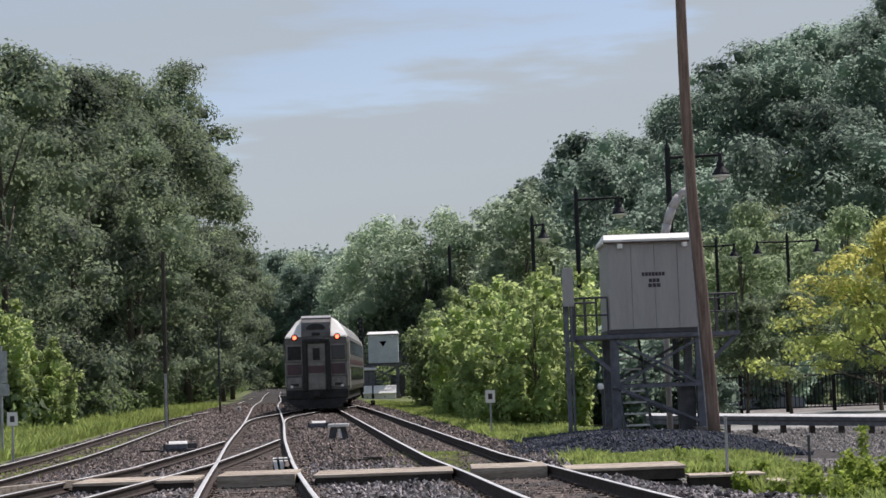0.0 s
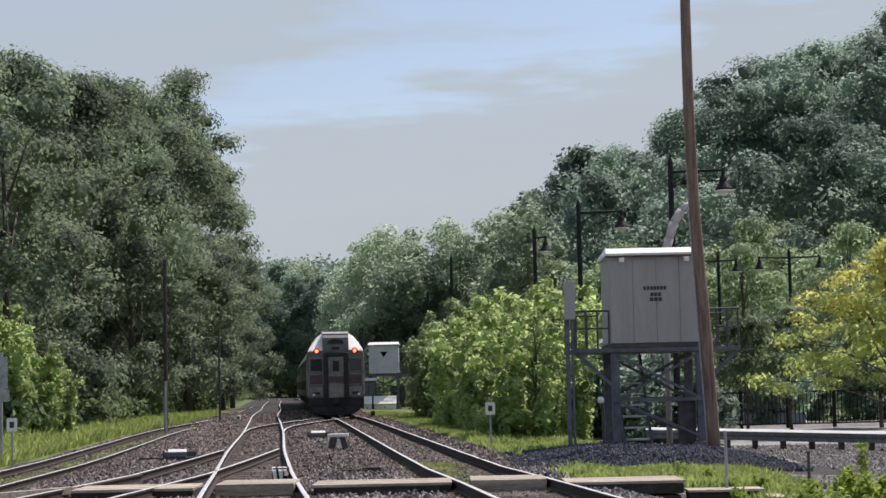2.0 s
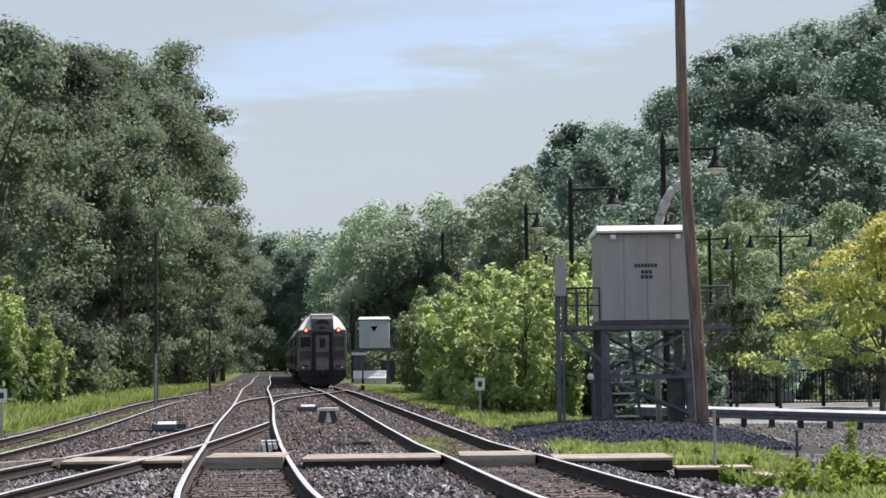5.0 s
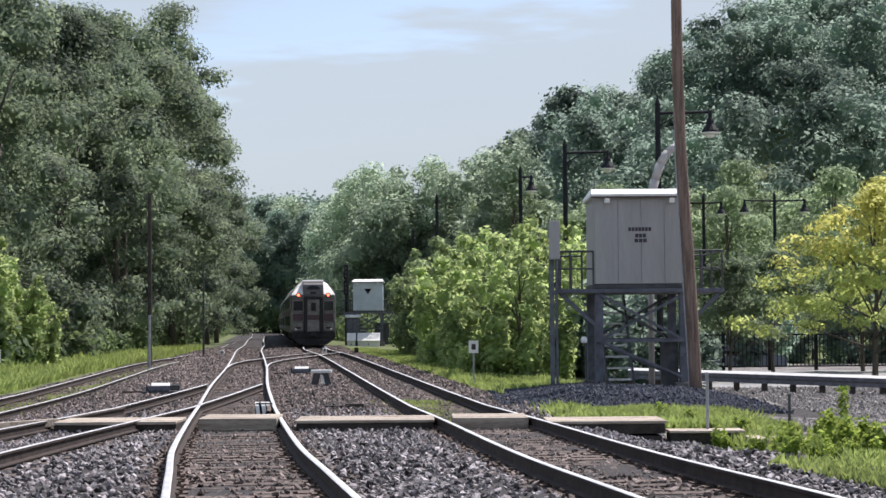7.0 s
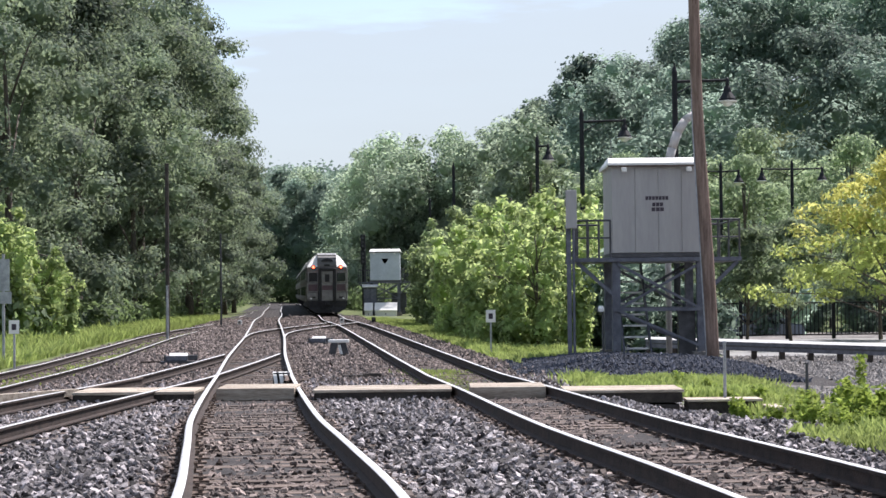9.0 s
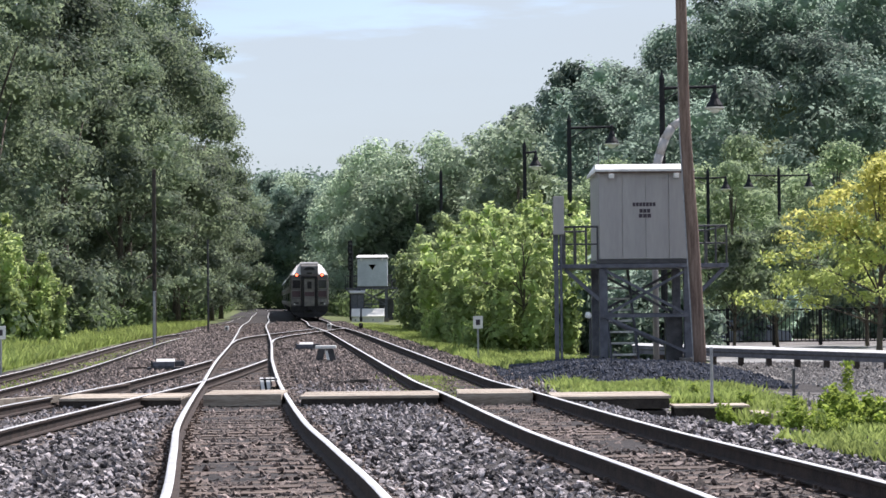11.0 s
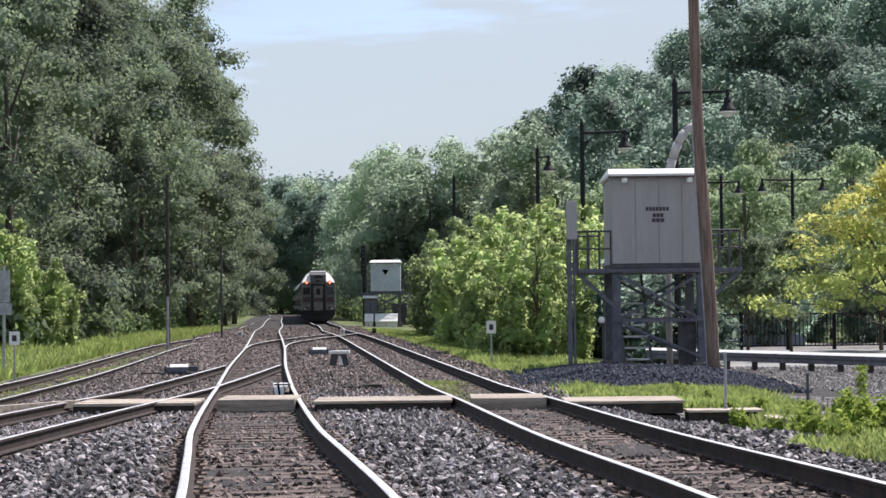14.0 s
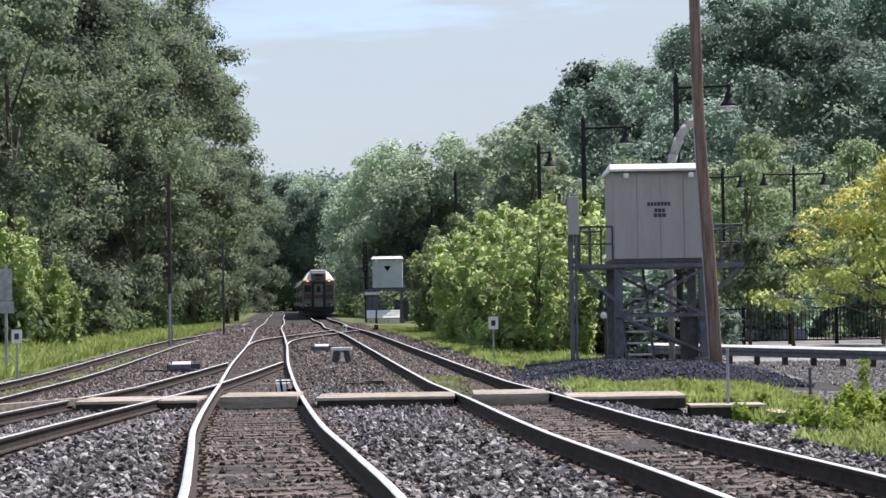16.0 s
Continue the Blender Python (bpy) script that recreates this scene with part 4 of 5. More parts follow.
def trunk_bm(rng, h, r, limbs, lean=0.0):
    bm = bmesh.new()
    rings, seg = [], 8
    for k in range(9):
        f = k / 8
        rr = r * (1 - 0.8 * f) * (1.35 if k == 0 else 1.0)
        cx, cy = lean * f * h + 0.25 * math.sin(f * 4 + lean) * f, 0.2 * math.sin(f * 5) * f
        rings.append([(cx + rr * math.cos(a * math.tau / seg), cy + rr * math.sin(a * math.tau / seg), -0.3 + (h * 0.85 + 0.3) * f) for a in range(seg)])
    loft(rings, bm)
    for c, _ in limbs:
        z0 = max(h * 0.12, c[2] * rng.uniform(0.45, 0.72))
        p0 = Vector((lean * z0, 0, z0))
        mid = p0.lerp(Vector(c), 0.55) + Vector((0, 0, 0.05 * h))
        tube(p0, mid, r * 0.3, r * 0.17, 5, bm)
        tube(mid, Vector(c), r * 0.17, r * 0.05, 5, bm)
    return bm


def make_tree(name, seed, h, w, base, clumps, per, leaf, leaves, label, cat, clump_r, shape="round", limbs=10, trunk_r=0.3, group="", flat=0.8, top_leaves=None, core=0.5):
    rng = np.random.default_rng(seed)
    cl = crown_clumps(rng, h, w, base, clumps, shape)
    root = empty(name, Matrix.Identity(4), label, cat, group)
    step = max(1, len(cl) // max(1, limbs))
    part("trunk", trunk_bm(rng, h, trunk_r, cl[step - 1::step]), M_BARK, root, smooth=True)
    pts, nrm = gather([clump_points(rng, c, clump_r * s, int(per * s * s), flat) for c, s in cl])
    keep = pts[:, 2] > 0.05
    sets = [("crown", keep, leaves)]
    # Higher leaves take a second, yellower material, with a ragged edge.
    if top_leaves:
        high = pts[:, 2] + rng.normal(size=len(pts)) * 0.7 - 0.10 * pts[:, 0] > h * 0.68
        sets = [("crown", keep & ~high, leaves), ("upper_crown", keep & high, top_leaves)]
    for part_name, pick, m in sets:
        v, f = leaf_quads(pts[pick], nrm[pick], leaf, rng)
        f = [f]
        if core and part_name == "crown":
            cv, cf = cores(rng, cl, clump_r * core, flat, len(v))
            v, f = np.concatenate([v, cv]), f + [cf]
        crown = new(part_name, fast_mesh(part_name, v, f, m))
        crown.parent = root
    return root


def put(ob, places):
    """Sets the first of a kind and copies it to the other places (x, y, turn, scale)."""
    for k, (x, y, turn, s) in enumerate(places):
        m = pose(x, y, ground_z(x, y) - 0.1, 0, 0, turn)
        if k == 0:
            t = ob
            t.matrix_basis = m
        else:
            t = copy_thing(ob, m)
        t.scale = (s, s, s)


# tall wood along the side track
WOOD = "tall trees along the tracks"
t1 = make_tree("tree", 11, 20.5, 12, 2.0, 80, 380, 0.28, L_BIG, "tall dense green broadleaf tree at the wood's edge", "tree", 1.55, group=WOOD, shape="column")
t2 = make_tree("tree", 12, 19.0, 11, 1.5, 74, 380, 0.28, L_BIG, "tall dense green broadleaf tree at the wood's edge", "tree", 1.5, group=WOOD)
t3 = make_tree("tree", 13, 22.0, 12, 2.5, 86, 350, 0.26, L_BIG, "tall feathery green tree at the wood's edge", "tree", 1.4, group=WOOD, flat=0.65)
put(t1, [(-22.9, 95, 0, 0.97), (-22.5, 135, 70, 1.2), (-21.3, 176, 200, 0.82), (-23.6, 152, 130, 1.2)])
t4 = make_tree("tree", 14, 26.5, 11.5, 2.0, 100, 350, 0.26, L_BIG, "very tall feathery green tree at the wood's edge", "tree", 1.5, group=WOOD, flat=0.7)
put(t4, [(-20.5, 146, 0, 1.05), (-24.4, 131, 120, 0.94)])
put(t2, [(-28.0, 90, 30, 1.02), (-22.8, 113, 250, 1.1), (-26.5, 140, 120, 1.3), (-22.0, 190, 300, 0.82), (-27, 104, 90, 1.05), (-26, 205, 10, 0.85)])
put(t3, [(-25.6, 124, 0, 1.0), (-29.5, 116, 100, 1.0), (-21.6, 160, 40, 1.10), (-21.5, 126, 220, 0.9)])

# bright shrubs
SHRUB = "bright shrubs beside the tracks"
b1 = make_tree("shrub", 21, 5.3, 4.6, 0.1, 77, 118, 0.25, L_BUSH, "dense bright green shrub beside the tracks", "shrub", 0.56, group=SHRUB, limbs=11, trunk_r=0.09, shape="plumes", flat=0.9)
b2 = make_tree("shrub", 22, 6.3, 4.0, 0.2, 70, 118, 0.25, L_BUSH, "tall bright green shrub beside the tracks", "shrub", 0.55, group=SHRUB, limbs=10, trunk_r=0.1, shape="plumes", flat=0.95)
put(b1, [(-19.0, 78, 0, 1.16), (-21.0, 77, 60, 1.2), (2.7, 66, 260, 0.98), (3.1, 61, 40, 0.86), (1.9, 79, 80, 1.14), (4.8, 70, 300, 1.14), (2.3, 72, 190, 0.94)])
put(b2, [(-17.4, 78.5, 0, 0.78), (1.7, 88, 170, 1.08), (3.0, 74, 90, 1.03), (3.4, 84, 0, 1.20), (5.3, 78, 210, 1.22), (4.1, 68, 70, 1.01)])
b3 = make_tree("shrub", 23, 5.9, 4.5, 0.1, 77, 125, 0.26, L_SHRUB, "dense olive green shrub beside the tracks", "shrub", 0.58, group=SHRUB, limbs=11, trunk_r=0.09, shape="plumes", flat=0.9)
put(b3, [(0.3, 112, 30, 1.04), (1.0, 97, 130, 1.12), (0.4, 124, 0, 1.08), (0.3, 105, 210, 0.97), (0.9, 104, 20, 1.09), (1.8, 100, 40, 1.14), (1.6, 116, 120, 1.14)])

# golden open trees by the road
GOLD = "ornamental trees by the road"
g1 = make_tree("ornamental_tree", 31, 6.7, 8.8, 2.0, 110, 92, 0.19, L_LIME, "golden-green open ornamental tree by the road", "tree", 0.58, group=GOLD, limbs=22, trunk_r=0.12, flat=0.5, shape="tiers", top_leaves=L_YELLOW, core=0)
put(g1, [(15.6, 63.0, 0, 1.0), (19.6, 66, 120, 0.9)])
g2 = make_tree("ornamental_tree", 32, 5.6, 6.2, 2.3, 70, 110, 0.20, L_MID, "soft green open ornamental tree by the road", "tree", 0.62, group=GOLD, limbs=14, trunk_r=0.10, flat=0.5, shape="tiers", core=0.4)
put(g2, [(11.2, 67, 0, 0.78), (13.6, 71, 100, 0.86), (17.6, 73, 200, 0.9), (9.3, 73, 40, 0.7), (21.5, 74, 300, 0.9)])

# middle distance broadleaf trees
MIDW = "green trees behind the car park"
m1 = make_tree("tree", 41, 15, 12, 1.0, 46, 260, 0.36, L_MID, "rounded green tree in the middle distance", "tree", 1.7, group=MIDW, core=0.4)
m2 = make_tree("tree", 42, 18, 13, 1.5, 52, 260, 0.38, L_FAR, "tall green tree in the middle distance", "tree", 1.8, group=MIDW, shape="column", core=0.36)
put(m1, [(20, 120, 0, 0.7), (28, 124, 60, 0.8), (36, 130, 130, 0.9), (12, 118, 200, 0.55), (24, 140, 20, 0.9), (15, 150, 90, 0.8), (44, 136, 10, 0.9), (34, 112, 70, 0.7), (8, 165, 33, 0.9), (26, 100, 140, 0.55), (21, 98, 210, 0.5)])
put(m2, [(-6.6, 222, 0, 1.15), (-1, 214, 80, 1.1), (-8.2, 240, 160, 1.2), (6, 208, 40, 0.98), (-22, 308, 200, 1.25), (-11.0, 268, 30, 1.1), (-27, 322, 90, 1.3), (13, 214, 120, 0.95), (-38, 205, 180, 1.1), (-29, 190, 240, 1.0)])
m3 = make_tree("tree", 43, 19, 12, 3.0, 62, 230, 0.42, L_HILL, "tall shaded tree where the line enters the woods", "tree", 1.9, group="trees at the end of the line", core=0.55)
put(m3, [(-33.5, 268, 0, 0.98), (-34.5, 282, 80, 1.05), (-30.0, 297, 160, 1.0), (-24.5, 300, 240, 1.02), (-36, 300, 30, 1.1), (-19.5, 296, 110, 1.0), (-28, 312, 200, 1.15), (-20, 318, 300, 1.1), (-14, 300, 20, 1.0), (-31.5, 252, 310, 0.85)])
k1 = make_tree("tree", 44, 15, 10.5, 4.0, 34, 130, 0.55, L_HILL, "open-crowned tree standing above the hill's skyline", "tree", 1.6, group="trees on the skyline", core=0.5, limbs=16)
put(k1, [(17.0, 215, 0, 1.25), (12.0, 222, 90, 1.15), (3.6, 225, 200, 1.0), (7.6, 221, 250, 1.05), (23.5, 222, 300, 0.95), (30.5, 228, 40, 0.98)])


h1 = make_tree("hedge_shrub", 51, 3.4, 4.4, 0.1, 40, 90, 0.34, L_HILL, "dark shaded shrub behind the fence", "shrub", 0.7, group="dark shrubs behind the fence", limbs=6, trunk_r=0.07)
put(h1, [(9.5 + 2.9 * k, 88 + 4 * math.sin(k * 2.3), 47 * k, 0.85 + 0.2 * math.sin(k * 1.7)) for k in range(9)] + [(6.3, 66, 20, 0.95), (5.0, 68, 140, 0.9), (6.7, 60.6, 200, 0.66), (8.3, 61.2, 310, 0.62), (7.5, 63.5, 80, 0.8)])


# ---- wooded hill ----
def wooded_hill():
    rng = np.random.default_rng(77)
    near, far = [], []
    for k in range(250):
        y = rng.uniform(158, 275) if k < 150 else rng.uniform(205, 265)
        x = rng.uniform(-0.035 * y, 0.30 * y + 10)
        if y < 200 and x < 6:
            continue
        h = rng.uniform(10, 16.5) + (1.0 if x < 22 else 0.0)
        w = rng.uniform(8.5, 14)
        cl = crown_clumps(rng, h, w, 2.5, 13)
        p, u = gather([clump_points(rng, c, 2.1 * q, int(170 * q * q)) for c, q in cl])
        u = 0.8 * u + 0.4 * (p - np.array([0, 0, h * 0.5])) / (0.5 * h)
        at = np.array([x, y, ground_z(x, y)])
        lv = leaf_quads(p + at, u, 0.48, rng, 0.26)[0]
        cv, cf = cores(rng, [(c + at, q) for c, q in cl], 2.1 * 0.46, 0.8, 0)
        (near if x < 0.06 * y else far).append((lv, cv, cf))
    for name, vs, m, label in (("hill_woods", far, L_HILL, "dense dark green woods over the hillside"), ("valley_woods", near, L_FAR, "green woods at the foot of the hill, haze in the leaf colour")):
        v = np.concatenate([lv for lv, _, _ in vs])
        quads, base = np.arange(len(v)).reshape(-1, 4), len(v)
        tris = []
        for _, cv, cf in vs:
            tris.append(cf + base)
            base += len(cv)
        v = np.concatenate([v] + [cv for _, cv, _ in vs])
        tagged(new(name, fast_mesh(name, v, [quads, np.concatenate(tris)], m)), label, "woods", kind="stuff")
    vs = []
    for _ in range(600):
        y = rng.uniform(800, 1000)
        x = rng.uniform(-260, 40)
        p = rng.normal(size=(60, 3)) * np.array([5, 5, 4.0]) + np.array([x, y, ground_z(x, y) + 7])
        vs.append(leaf_quads(p, np.tile((0.0, -0.5, 0.7), (len(p), 1)), 2.4, rng)[0])
    v = np.concatenate(vs)
    tagged(new("ridge_woods", fast_mesh("ridge_woods", v, np.arange(len(v)).reshape(-1, 4), L_HILL)), "distant wooded ridge tinted blue for haze on the skyline", "woods", kind="stuff")


wooded_hill()


# ---- understorey, grass, weeds ----
def blades(rng, x, y, z, h, w):
    n = len(x)
    a = rng.uniform(0, math.tau, n)
    lean = rng.normal(size=(n, 2)) * 0.35
    dx, dy = np.cos(a) * w / 2, np.sin(a) * w / 2
    base = np.stack([x, y, z], 1)
    side = np.stack([dx, dy, np.zeros(n)], 1)
    tip = base + np.stack([lean[:, 0] * h, lean[:, 1] * h, h], 1)
    mid = base + np.stack([lean[:, 0] * h * 0.35, lean[:, 1] * h * 0.35, h * 0.55], 1)
    return np.stack([base - side, mid + side, tip, mid - side], 1).reshape(-1, 3)


def grass():
    rng = np.random.default_rng(91)
    lines = {k: (np.array([p[1] for p in l]), np.array([p[0] for p in l])) for k, l in (("l", LEFT), ("r", RIGHT))}
    out = []
    # bank beside the side track
    y = 34 + 110 * rng.uniform(0, 1, 70000) ** 1.5
    lx = np.interp(y, *lines["l"])
    x = lx - 2.1 - 7.0 * rng.uniform(0, 1, len(y)) ** 1.1
    out.append((x, y, rng.uniform(0.15, 0.55, len(y)), 0.055))
    # strip beside the main track
    y = 17 + 105 * rng.uniform(0, 1, 70000) ** 1.4
    rx = np.interp(y, *lines["r"])
    x = rx + 2.2 + 3.4 * rng.uniform(0, 1, len(y)) ** 1.1
    keep = ~((y > 37.5) & (y < 48.5) & (x > 1.9)) & ~((y < 32.0) & (y > 21.0) & (x < 4.9)) & ((y > 27) | (x < 6.4))
    out.append((x[keep], y[keep], rng.uniform(0.06, 0.26, keep.sum()) * np.where(y[keep] < 29, 0.6, 1.0), 0.045))
    y = rng.uniform(32.2, 38.4, 22000)
    x = rng.uniform(2.9, 6.3, len(y)) + rng.normal(size=len(y)) * 0.3
    out.append((x, y, rng.uniform(0.05, 0.19, len(y)), 0.045))
    # weeds between rails of the side track
    y = rng.uniform(36, 90, 5000)
    x = np.interp(y, *lines["l"]) + rng.normal(size=len(y)) * 0.35
    out.append((x, y, rng.uniform(0.04, 0.14, len(y)) * 0.8, 0.05))
    y = rng.uniform(32, 42, 2500)
    x = np.interp(y, *lines["r"]) + rng.normal(size=len(y)) * 0.4
    out.append((x, y, rng.uniform(0.03, 0.09, len(y)), 0.04))
    vs = []
    for x, y, h, w in out:
        z = np.array([ground_z(a, b) for a, b in zip(x, y)])
        h = h * np.array([1 + 0.7 * noise.noise((a * 0.6, b * 0.3, 5)) for a, b in zip(x, y)])
        vs.append(blades(rng, x, y, z - 0.02, h, w))
    v = np.concatenate(vs)
    tagged(new("grass", fast_mesh("grass", v, np.arange(len(v)).reshape(-1, 4), L_GRASS)), "sunlit bright green grass beside the tracks", "grass", kind="stuff")


grass()


def weed(seed, h, label, n=26, slim=False):
    """A weed: a stem with pairs of leaves."""
    rng = np.random.default_rng(seed)
    root = empty("weed", Matrix.Identity(4), label, "weed", "weeds by the gravel")
    bm = bmesh.new()
    pts = []
    for k in range(1 if slim else 9):
        a, l = rng.uniform(0, math.tau), (0.0 if slim else rng.uniform(0.08, 0.38))
        hh = h * rng.uniform(0.65, 1.0)
        tip = Vector((math.cos(a) * l * h, math.sin(a) * l * h, hh))
        tube((0, 0, -0.1), tip, 0.014, 0.004, 5, bm)
        for f in np.linspace(0.15, 1.0, n):
            c = np.array(tip) * f
            pts.append(c + rng.normal(size=(5, 3)) * (0.05 if slim else 0.06) * h ** 0.5)
    part("stem", bm, L_WEED, root)
    pts = np.concatenate(pts)
    v, f = leaf_quads(pts, np.tile((0.0, 0.0, 0.6), (len(pts), 1)), 0.11 if slim else 0.12, rng, 0.7)
    ob = new("foliage", fast_mesh("foliage", v, f, L_WEED))
    ob.parent = root
    return root


w1 = weed(1, 0.75, "bushy bright green weed by the gravel")
put(w1, [(6.15, 27.2, 0, 1.0), (6.6, 27.6, 70, 0.9), (5.9, 26.3, 140, 0.9), (6.9, 28.2, 90, 0.7), (5.2, 26.2, 10, 0.6), (5.75, 28.6, 40, 0.6), (6.5, 26.0, 250, 0.8), (5.0, 31.8, 10, 0.5), (5.6, 32.3, 80, 0.5), (6.3, 31.4, 60, 0.55), (4.9, 33.5, 0, 0.5)])
rw = random.Random(4)
more = []
for _ in range(44):
    yy = rw.uniform(21.5, 29.5)
    more.append((rw.uniform(4.5, 4.95 + 0.24 * (yy - 21)), yy, rw.uniform(0, 360), rw.uniform(0.25, 0.52)))
w3 = weed(3, 0.7, "low yellow-green weed beside the ballast", n=18)
put(w3, more)
w2 = weed(2, 1.25, "tall slim dark green weed by the gravel", slim=True)
put(w2, [(7.35, 32.0, 0, 1.0), (4.3, 33.6, 50, 0.5), (4.45, 33.9, 90, 0.45), (5.7, 30.2, 10, 0.4), (5.5, 31.2, 70, 0.36), (6.1, 28.9, 20, 0.42)])


def undergrowth():
    rng = np.random.default_rng(15)
    pts = []
    for _ in range(260):
        y = 74 + 105 * rng.uniform(0, 1)
        lx = np.interp(y, [p[1] for p in LEFT], [p[0] for p in LEFT])
        x = lx - 5.2 - 8 * rng.uniform(0, 1)
        r = rng.uniform(0.6, 1.5)
        pts.append(clump_points(rng, np.array([x, y, ground_z(x, y) + r * 0.7]), r, int(120 * r)))
    for _ in range(300):
        y = rng.uniform(157, 292)
        x = np.interp(y, [p[1] for p in RIGHT], [p[0] for p in RIGHT]) + 5.0 + 22 * rng.uniform(0, 1) ** 1.5
        r = rng.uniform(0.9, 2.2)
        pts.append(clump_points(rng, np.array([x, y, ground_z(x, y) + r * 0.7]), r, int(75 * r)))
    for _ in range(160):
        x, y, r = rng.uniform(-46, -8), rng.uniform(288, 306), rng.uniform(1.2, 2.6)
        pts.append(clump_points(rng, np.array([x, y, ground_z(x, y) + r * rng.uniform(0.5, 1.6)]), r, int(60 * r)))
    for _ in range(120):
        y = rng.uniform(180, 285)
        x = np.interp(y, [p[1] for p in MIDDLE], [p[0] for p in MIDDLE]) - 5.0 - 12 * rng.uniform(0, 1)
        r = rng.uniform(0.9, 2.0)
        pts.append(clump_points(rng, np.array([x, y, ground_z(x, y) + r * 0.7]), r, int(75 * r)))
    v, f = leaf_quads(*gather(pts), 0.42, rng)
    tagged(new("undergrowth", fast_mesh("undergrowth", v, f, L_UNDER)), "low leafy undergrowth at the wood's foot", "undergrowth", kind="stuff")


undergrowth()


# ---- ballast stones ----
def stones():
    rng = np.random.default_rng(8)
    n = 95000
    y = 9.5 + 125 * rng.uniform(0, 1, n) ** 2.7
    x0 = np.where(y < 40, -7.2 - 0.08 * (y - 10), np.interp(y, [p[1] for p in LEFT], [p[0] for p in LEFT]) - 1.6)
    rx = np.interp(y, [p[1] for p in RIGHT], [p[0] for p in RIGHT])
    x = x0 + (rx + np.where(y < 34, 3.4, 2.2) - x0) * rng.uniform(0, 1, n)
    z = np.array([ground_z(a, b) for a, b in zip(x, y)]) + 0.01
    for line in (MIDDLE, RIGHT):
        c = np.interp(y, [p[1] for p in line], [p[0] for p in line])
        z = z - 0.019 * (np.abs(x - c) < 0.75)
        near = np.abs(np.abs(x - c) - 0.753) < 0.11
        z = np.where(near, z - 0.12, z)
    near_track = np.zeros(n, dtype=bool)
    for line in (MIDDLE, RIGHT):
        near_track |= np.abs(x - np.interp(y, [p[1] for p in line], [p[0] for p in line])) < 1.0
    near_track |= y + rng.normal(size=n) * 2.5 > 37          # fouled all over beyond the crossing
    extra = 12000
    ex, ey = rng.uniform(1.6, 8.0, extra), rng.uniform(39.5, 48.5, extra)
    ez = np.array([ground_z(a, b) for a, b in zip(ex, ey)]) + 0.02
    lot = 16000
    gy = rng.uniform(30, 57, lot)
    gx = np.maximum(5.8, np.interp(gy, [p[1] for p in RIGHT], [p[0] for p in RIGHT]) + 4.6) + 9 * rng.uniform(0, 1, lot)
    gx = np.where((gy > 37) & (gx < 8.8), 8.8 + rng.uniform(0, 5, lot), gx)
    gz = np.array([ground_z(a, b) for a, b in zip(gx, gy)]) - 0.01
    x, y, z = np.concatenate([x, gx, ex]), np.concatenate([y, gy, ey]), np.concatenate([z, gz, ez])
    near_track = np.concatenate([near_track, np.zeros(lot + extra, dtype=bool)])
    n = len(x)
    # nearest: blocks of a lower and an upper ring of corners; further off: four-sided peaks
    block = np.array([(1, 0, -0.3), (0.2, 1, -0.3), (-1, 0.1, -0.3), (-0.1, -1, -0.3), (0.72, 0.66, 0.4), (-0.62, 0.7, 0.5), (-0.7, -0.6, 0.42), (0.66, -0.7, 0.52)], dtype=float)
    block_f = np.array([(0, 1, 4), (1, 5, 4), (1, 2, 5), (2, 6, 5), (2, 3, 6), (3, 7, 6), (3, 0, 7), (0, 4, 7), (4, 5, 7), (5, 6, 7)])
    peak = np.array([(1, 0, -0.25), (0.2, 1, -0.25), (-1, 0.1, -0.25), (-0.1, -1, -0.25), (0, 0, 0.75)], dtype=float)
    peak_f = np.array([(0, 1, 4), (1, 2, 4), (2, 3, 4), (3, 0, 4)])
    size = rng.uniform(0.017, 0.044, size=n) * (1 + np.clip(y - 18, 0, 100) / 26)
    for line in (MIDDLE, RIGHT, LEFT, SIDING):                 # kept clear of the rails
        c = np.interp(y, [p[1] for p in line], [p[0] for p in line])
        by = (y > line[0][1]) & (y < line[-1][1])
        z = np.where(by & (np.abs(np.abs(x - c) - 0.753) < 0.1 + size), z - 0.05 - size * 0.5, z)
        z = np.where(by & (np.abs(x - c) < 1.2), z - size * 0.25, z)
    turn_a, tilt, lift = rng.uniform(0, math.tau, n), rng.normal(size=(n, 2)) * 0.4, rng.uniform(-0.02, 0.03, n)

    def heap(pick, shape):
        k = len(shape)
        idx = np.nonzero(pick)[0]
        pts = shape[None] * size[idx, None, None] * rng.uniform(0.7, 1.3, size=(len(idx), k, 1))
        ca, sa = np.cos(turn_a[idx])[:, None], np.sin(turn_a[idx])[:, None]
        v = np.stack([pts[:, :, 0] * ca - pts[:, :, 1] * sa, pts[:, :, 0] * sa + pts[:, :, 1] * ca, pts[:, :, 2]], 2)
        v[:, :, 2] += v[:, :, 0] * tilt[idx, 0:1] + v[:, :, 1] * tilt[idx, 1:2]
        return v + np.stack([x[idx], y[idx], z[idx] + lift[idx]], 1)[:, None, :]

    mound = np.arange(n) >= n - extra
    yard = (np.arange(n) >= n - extra - lot) & ~mound
    near = (y < 24) & ~yard & ~mound
